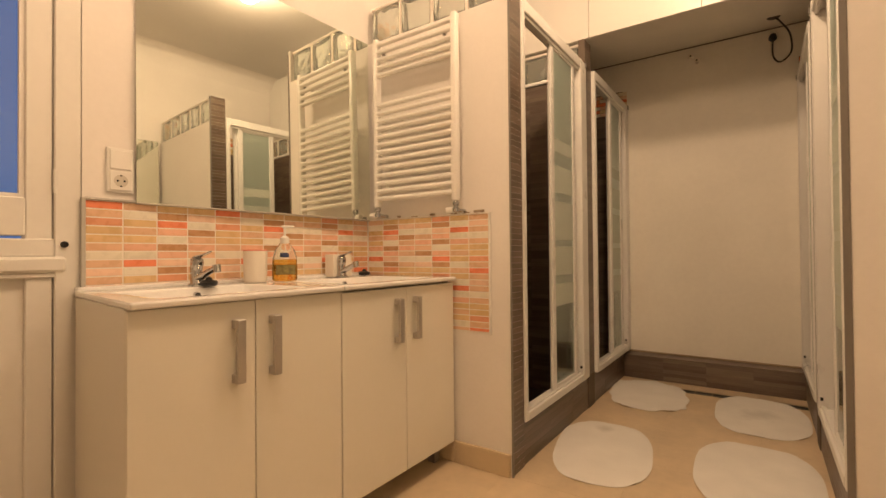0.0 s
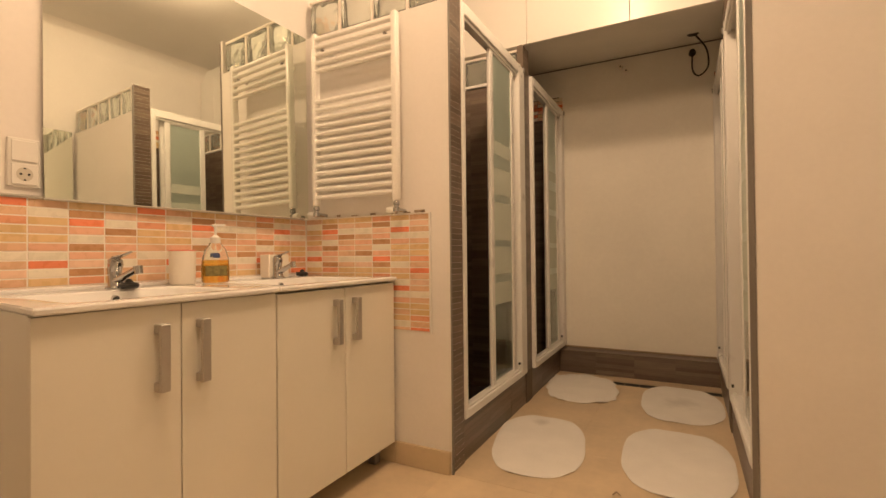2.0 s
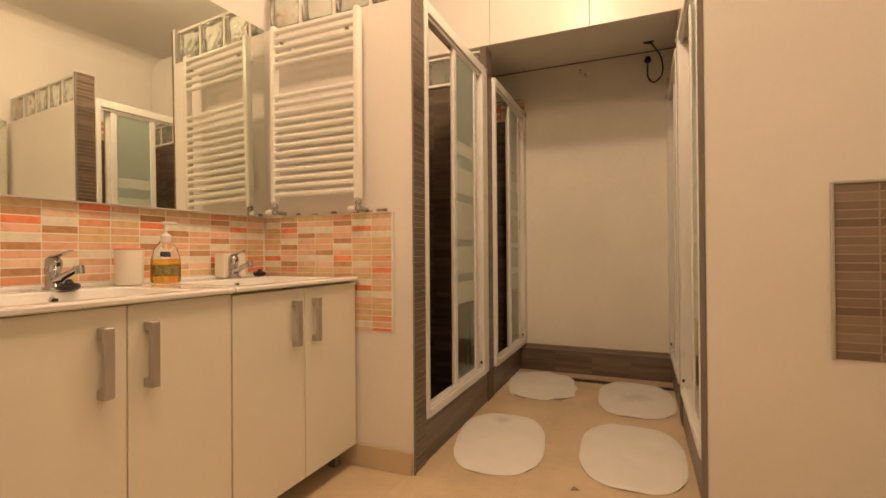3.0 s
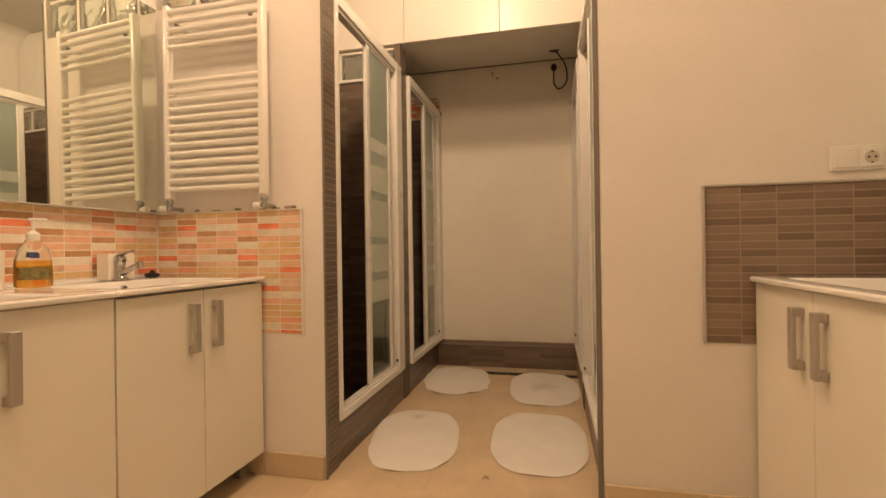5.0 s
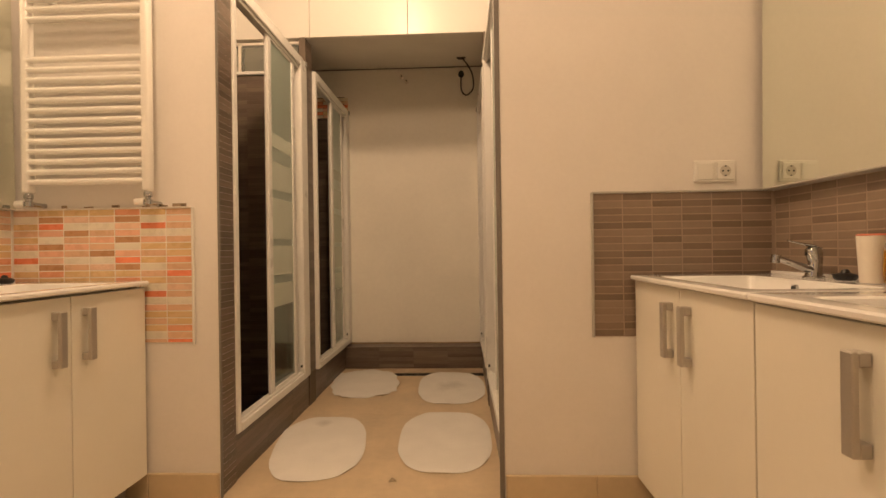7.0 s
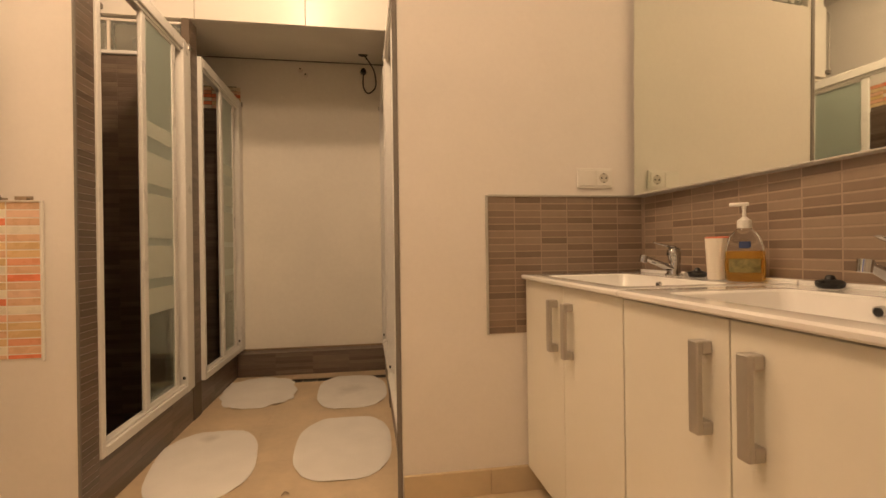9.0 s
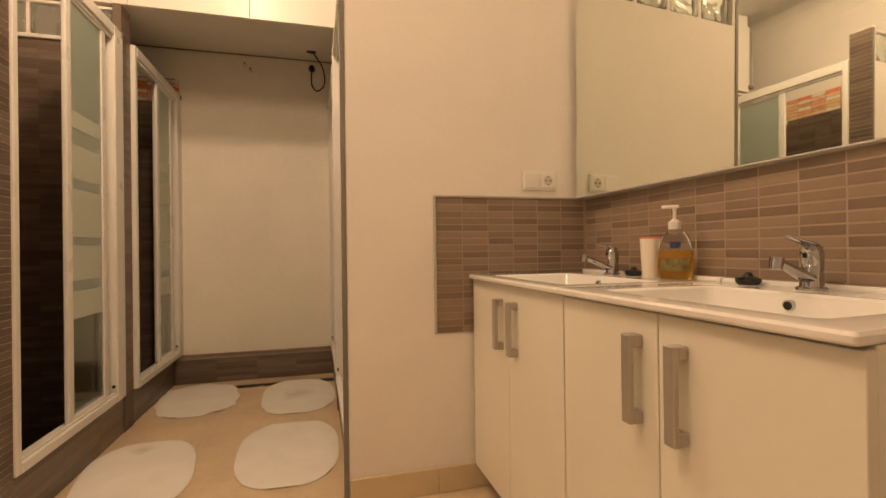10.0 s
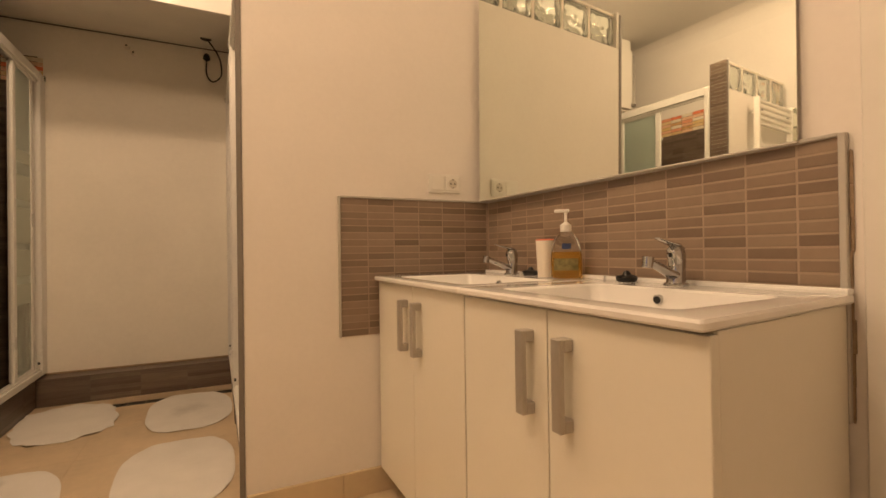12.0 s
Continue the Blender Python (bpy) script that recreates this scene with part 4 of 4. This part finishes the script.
bath_mat(-0.088, 2.316, 0.231, 0.368, 1, 0.002, "white oval bath mat lying before a shower", 2)
bath_mat(-0.698, 3.282, 0.236, 0.338, 12, 0.026, "white oval bath mat with a ragged curled edge", 3)
bath_mat(-0.078, 3.190, 0.228, 0.366, 2, 0.002, "white oval bath mat with a faint grey stain", 4)

scrap = thing("paper_scrap", "tiny curled scrap of brown paper on the floor", "scrap", (-0.293, 1.88, 0.0), turn=20)
bm = bmesh.new()
for a, b in (((-0.014, 0.0), (0.0, 0.012)), ((0.0, 0.012), (0.016, 0.0))):
    v = [bm.verts.new(c) for c in ((a[0], -0.006, a[1]), (b[0], -0.006, b[1]), (b[0], 0.004, b[1]), (a[0], 0.004, a[1]))]
    w = [bm.verts.new(c.co + Vector((0, 0, 0.0012))) for c in v]
    for f in (v, w, (v[0], v[1], w[1], w[0]), (v[1], v[2], w[2], w[1]), (v[2], v[3], w[3], w[2]), (v[3], v[0], w[0], w[3])):
        bm.faces.new(f)
part("scrap", bm, MORTAR, scrap)

cb = thing("hanging_cable", "black cable looping from soffit hole to wall plug", "cable", (0.024, 3.50, 2.413))
part("soffit_rosette", lathe(bmesh.new(), [(0.034, -0.004), (0.038, 0.002), (0.030, 0.008)]), BLACK, cb, "dark round hole cover", True)
curve_tube("cable", [(0, 0, 0.0), (0.03, 0.03, -0.02), (0.085, 0.14, -0.07), (0.095, 0.22, -0.16), (0.04, 0.28, -0.195), (0.0, 0.300, -0.14), (0.0, 0.305, -0.03)], 0.0055, DARKGAP, cb)
pl = bmesh.new()
tube(pl, (0, 0.318, -0.010), (0, 0.28, -0.010), 0.025, 0.019, 18)
part("plug", pl, BLACK, cb, "black wall plug", True)
for x, z in ((-0.47, 2.395), (-0.43, 2.355)):
    p = thing("pipe_stub", "short brass pipe stub in the back wall", "fitting", (x, YB, z), "pipe stubs")
    bm = bmesh.new()
    tube(bm, (0, 0, 0), (0, -0.03, 0), 0.018, 0.016, 16)
    part("stub", bm, CREAMPLASTIC, p, smooth=True)
    # black cap on the solid end gives the dark of an open pipe
    bm = bmesh.new()
    tube(bm, (0, -0.029, 0), (0, -0.0315, 0), 0.006, sides=12)
    part("bore_dark_disc", bm, BLACK, p, smooth=True)
pipe = thing("surface_pipe", "thin grey pipe running down the cupboard end", "pipe", (-1.435, 2.845, 2.3))
curve_tube("pipe", [(0.02, -0.0, 0.5), (0.006, 0, 0.49), (0, 0, 0.46), (0, 0, 0.3), (0, 0, 0.15), (0, 0, 0.05)], 0.007, ALU, pipe)
part("tap", boxes((-0.012, 0.03, -0.012, 0.012, 0.02, 0.05, 0.003)), FEET, pipe)

# metal corner strips along the passage edges
for nm, x, s, wide in (("left", XS, 1, 0.012), ("right", XSR, -1, 0.022)):
    setting("trim_corner_" + nm, boxes((x + s * 0.004, x + s * wide, YE - 0.004, YE + 0.006, 0.0, 2.25, 0.001)), FEET, "grey metal corner strip on the tiled end", "trim")
setting("trim_ledge", boxes((XS + 0.012, XSR - 0.012, YB - 0.010, YB - 0.001, 0.174, 0.186, 0.003)), MORTAR, "uneven filler along the ledge", "trim")

# ---- single pieces of floors and walls ----
TS = 0.45
nx, ny = 7, 14
fx0, fy0 = XL - 0.1, YF
tile_me = mesh_of("floor_tile", boxes((0.0006, TS - 0.0006, 0.0006, TS - 0.0006, -0.004, 0.0, 0.0005)), FLOORTILE)
for i in range(nx):
    for j in range(ny):
        y = fy0 + j * TS
        if y < 3.3:
            ob = new("floor_tile", tile_me)
            ob.parent = floor
            ob.location = (fx0 + i * TS, y, 0)
ye = fy0 + math.ceil((3.3 - fy0) / TS) * TS
ST0, ST1 = 3.465, 3.53
part("joint", boxes((XL, XR, YF, ST0 - 0.004, -0.0036, -0.0009)), FLOORJOINT, floor)
for i in range(nx):
    x = fx0 + i * TS
    if ST0 - ye > 0.01:
        part("floor_tile", boxes((x + 0.001, x + TS - 0.001, ye + 0.001, ST0 - 0.001, -0.004, 0.0, 0.0008)), FLOORTILE, floor)
    part("floor_tile", boxes((x + 0.001, x + TS - 0.001, ST1 + 0.001, YB, -0.004, 0.0, 0.0008)), FLOORTILE, floor)
n = 11
for i in range(n):
    a, b = XS + (XSR - XS) * i / n, XS + (XSR - XS) * (i + 1) / n
    part("strip_tile", boxes((a + 0.0015, b - 0.0015, ST0, ST1, -0.004, 0.0006, 0.0008)), STRIP, floor)

# partition ends
tile_wall(part_l, face_x(XS + 0.004, YE + 0.006, 0.0, 1), PT - 0.008, ZG1 + 0.01, 0.12, DH, DARKTILE, 0.0010)
tile_wall(part_r, face_x(XSR - 0.004, YE + PT - 0.002, 0.0, -1), PT - 0.008, ZG1 + 0.01, 0.12, DH, DARKTILE, 0.0010)
tile_wall(mid_l, face_x(XS + 0.004, YP0, KERB, 1), YP1 - YP0, 2.272 - KERB, 0.12, DH, DARKTILE, 0.0010)
tile_wall(mid_r, face_x(XSR - 0.004, YP1, KERB, -1), YP1 - YP0, 2.272 - KERB, 0.12, DH, DARKTILE, 0.0010)
# kerbs and ledge
kl = YB - YE - PT
tile_wall(kerb_l, face_x(XS - 0.002, YE + PT, 0.0, 1), kl, KERB - 0.012, 0.30, DH, DARKTILE, 0.001)
tile_wall(kerb_r, face_x(XSR + 0.002, YB, 0.0, -1), kl, KERB - 0.012, 0.30, DH, DARKTILE, 0.001)
tile_wall(ledge, pose(XS, YK, 0.0), XSR - XS, 0.165, 0.30, DH, DARKTILE, 0.001)
part("ledge_top", boxes((XS, XSR, YK - 0.006, YB - 0.001, 0.166, 0.174, 0.002)), DARKTILE, ledge)
# splashbacks, laid from sheets four columns wide, some turned upside down
A, B, C, E = "RTOYYTWTPT", "TWYTYSWRWY", "YBRSWBSPBO", "YPWBTSTWTY"
AR, BR, CR, ER = (q[::-1] for q in (A, B, C, E))
TH = 0.0267
sheet_wall(spl, face_x(XL + 0.004, SL0 + 0.002, ZT, 1), YE - SL0 - 0.008, ZSL - ZT, (YE - SL0 - 0.008) / 12, TH, ORANGE, [A, B, C, E, A, B, C, E, ER, CR, BR, AR])
sheet_wall(spl, pose(XL + 0.011, YE - 0.004, 0.604), -1.039 - XL - 0.011, ZSL - 0.604, (-1.039 - XL - 0.011) / 7, TH, ORANGE, [B, C, E, ER, CR, BR, AR])
F, G, H, K = "MLNMDLMLND", "DLMNDLLMDL", "MDLMLNDLML", "LNMDLMLDLN"
sheet_wall(spr, face_x(XR - 0.004, YE - 0.006, ZT - 0.004, -1), YE - SR0 - 0.008, ZSR - ZT + 0.004, 0.104, TH, TAUPE, [K, H, G, F, H, K, "NDMLDNLDLM", G, F, H, "LDMLDLNDLM", "DLMDNLMLDM"], first=0.145 / 2)
sheet_wall(spr, pose(0.501, YE - 0.004, 0.618), XR - 0.501 - 0.011, ZSR - 0.618, 0.109, TH, TAUPE, [F, G, H, K, "NDLMDLMLDD", "MDNLDLMDLM"])
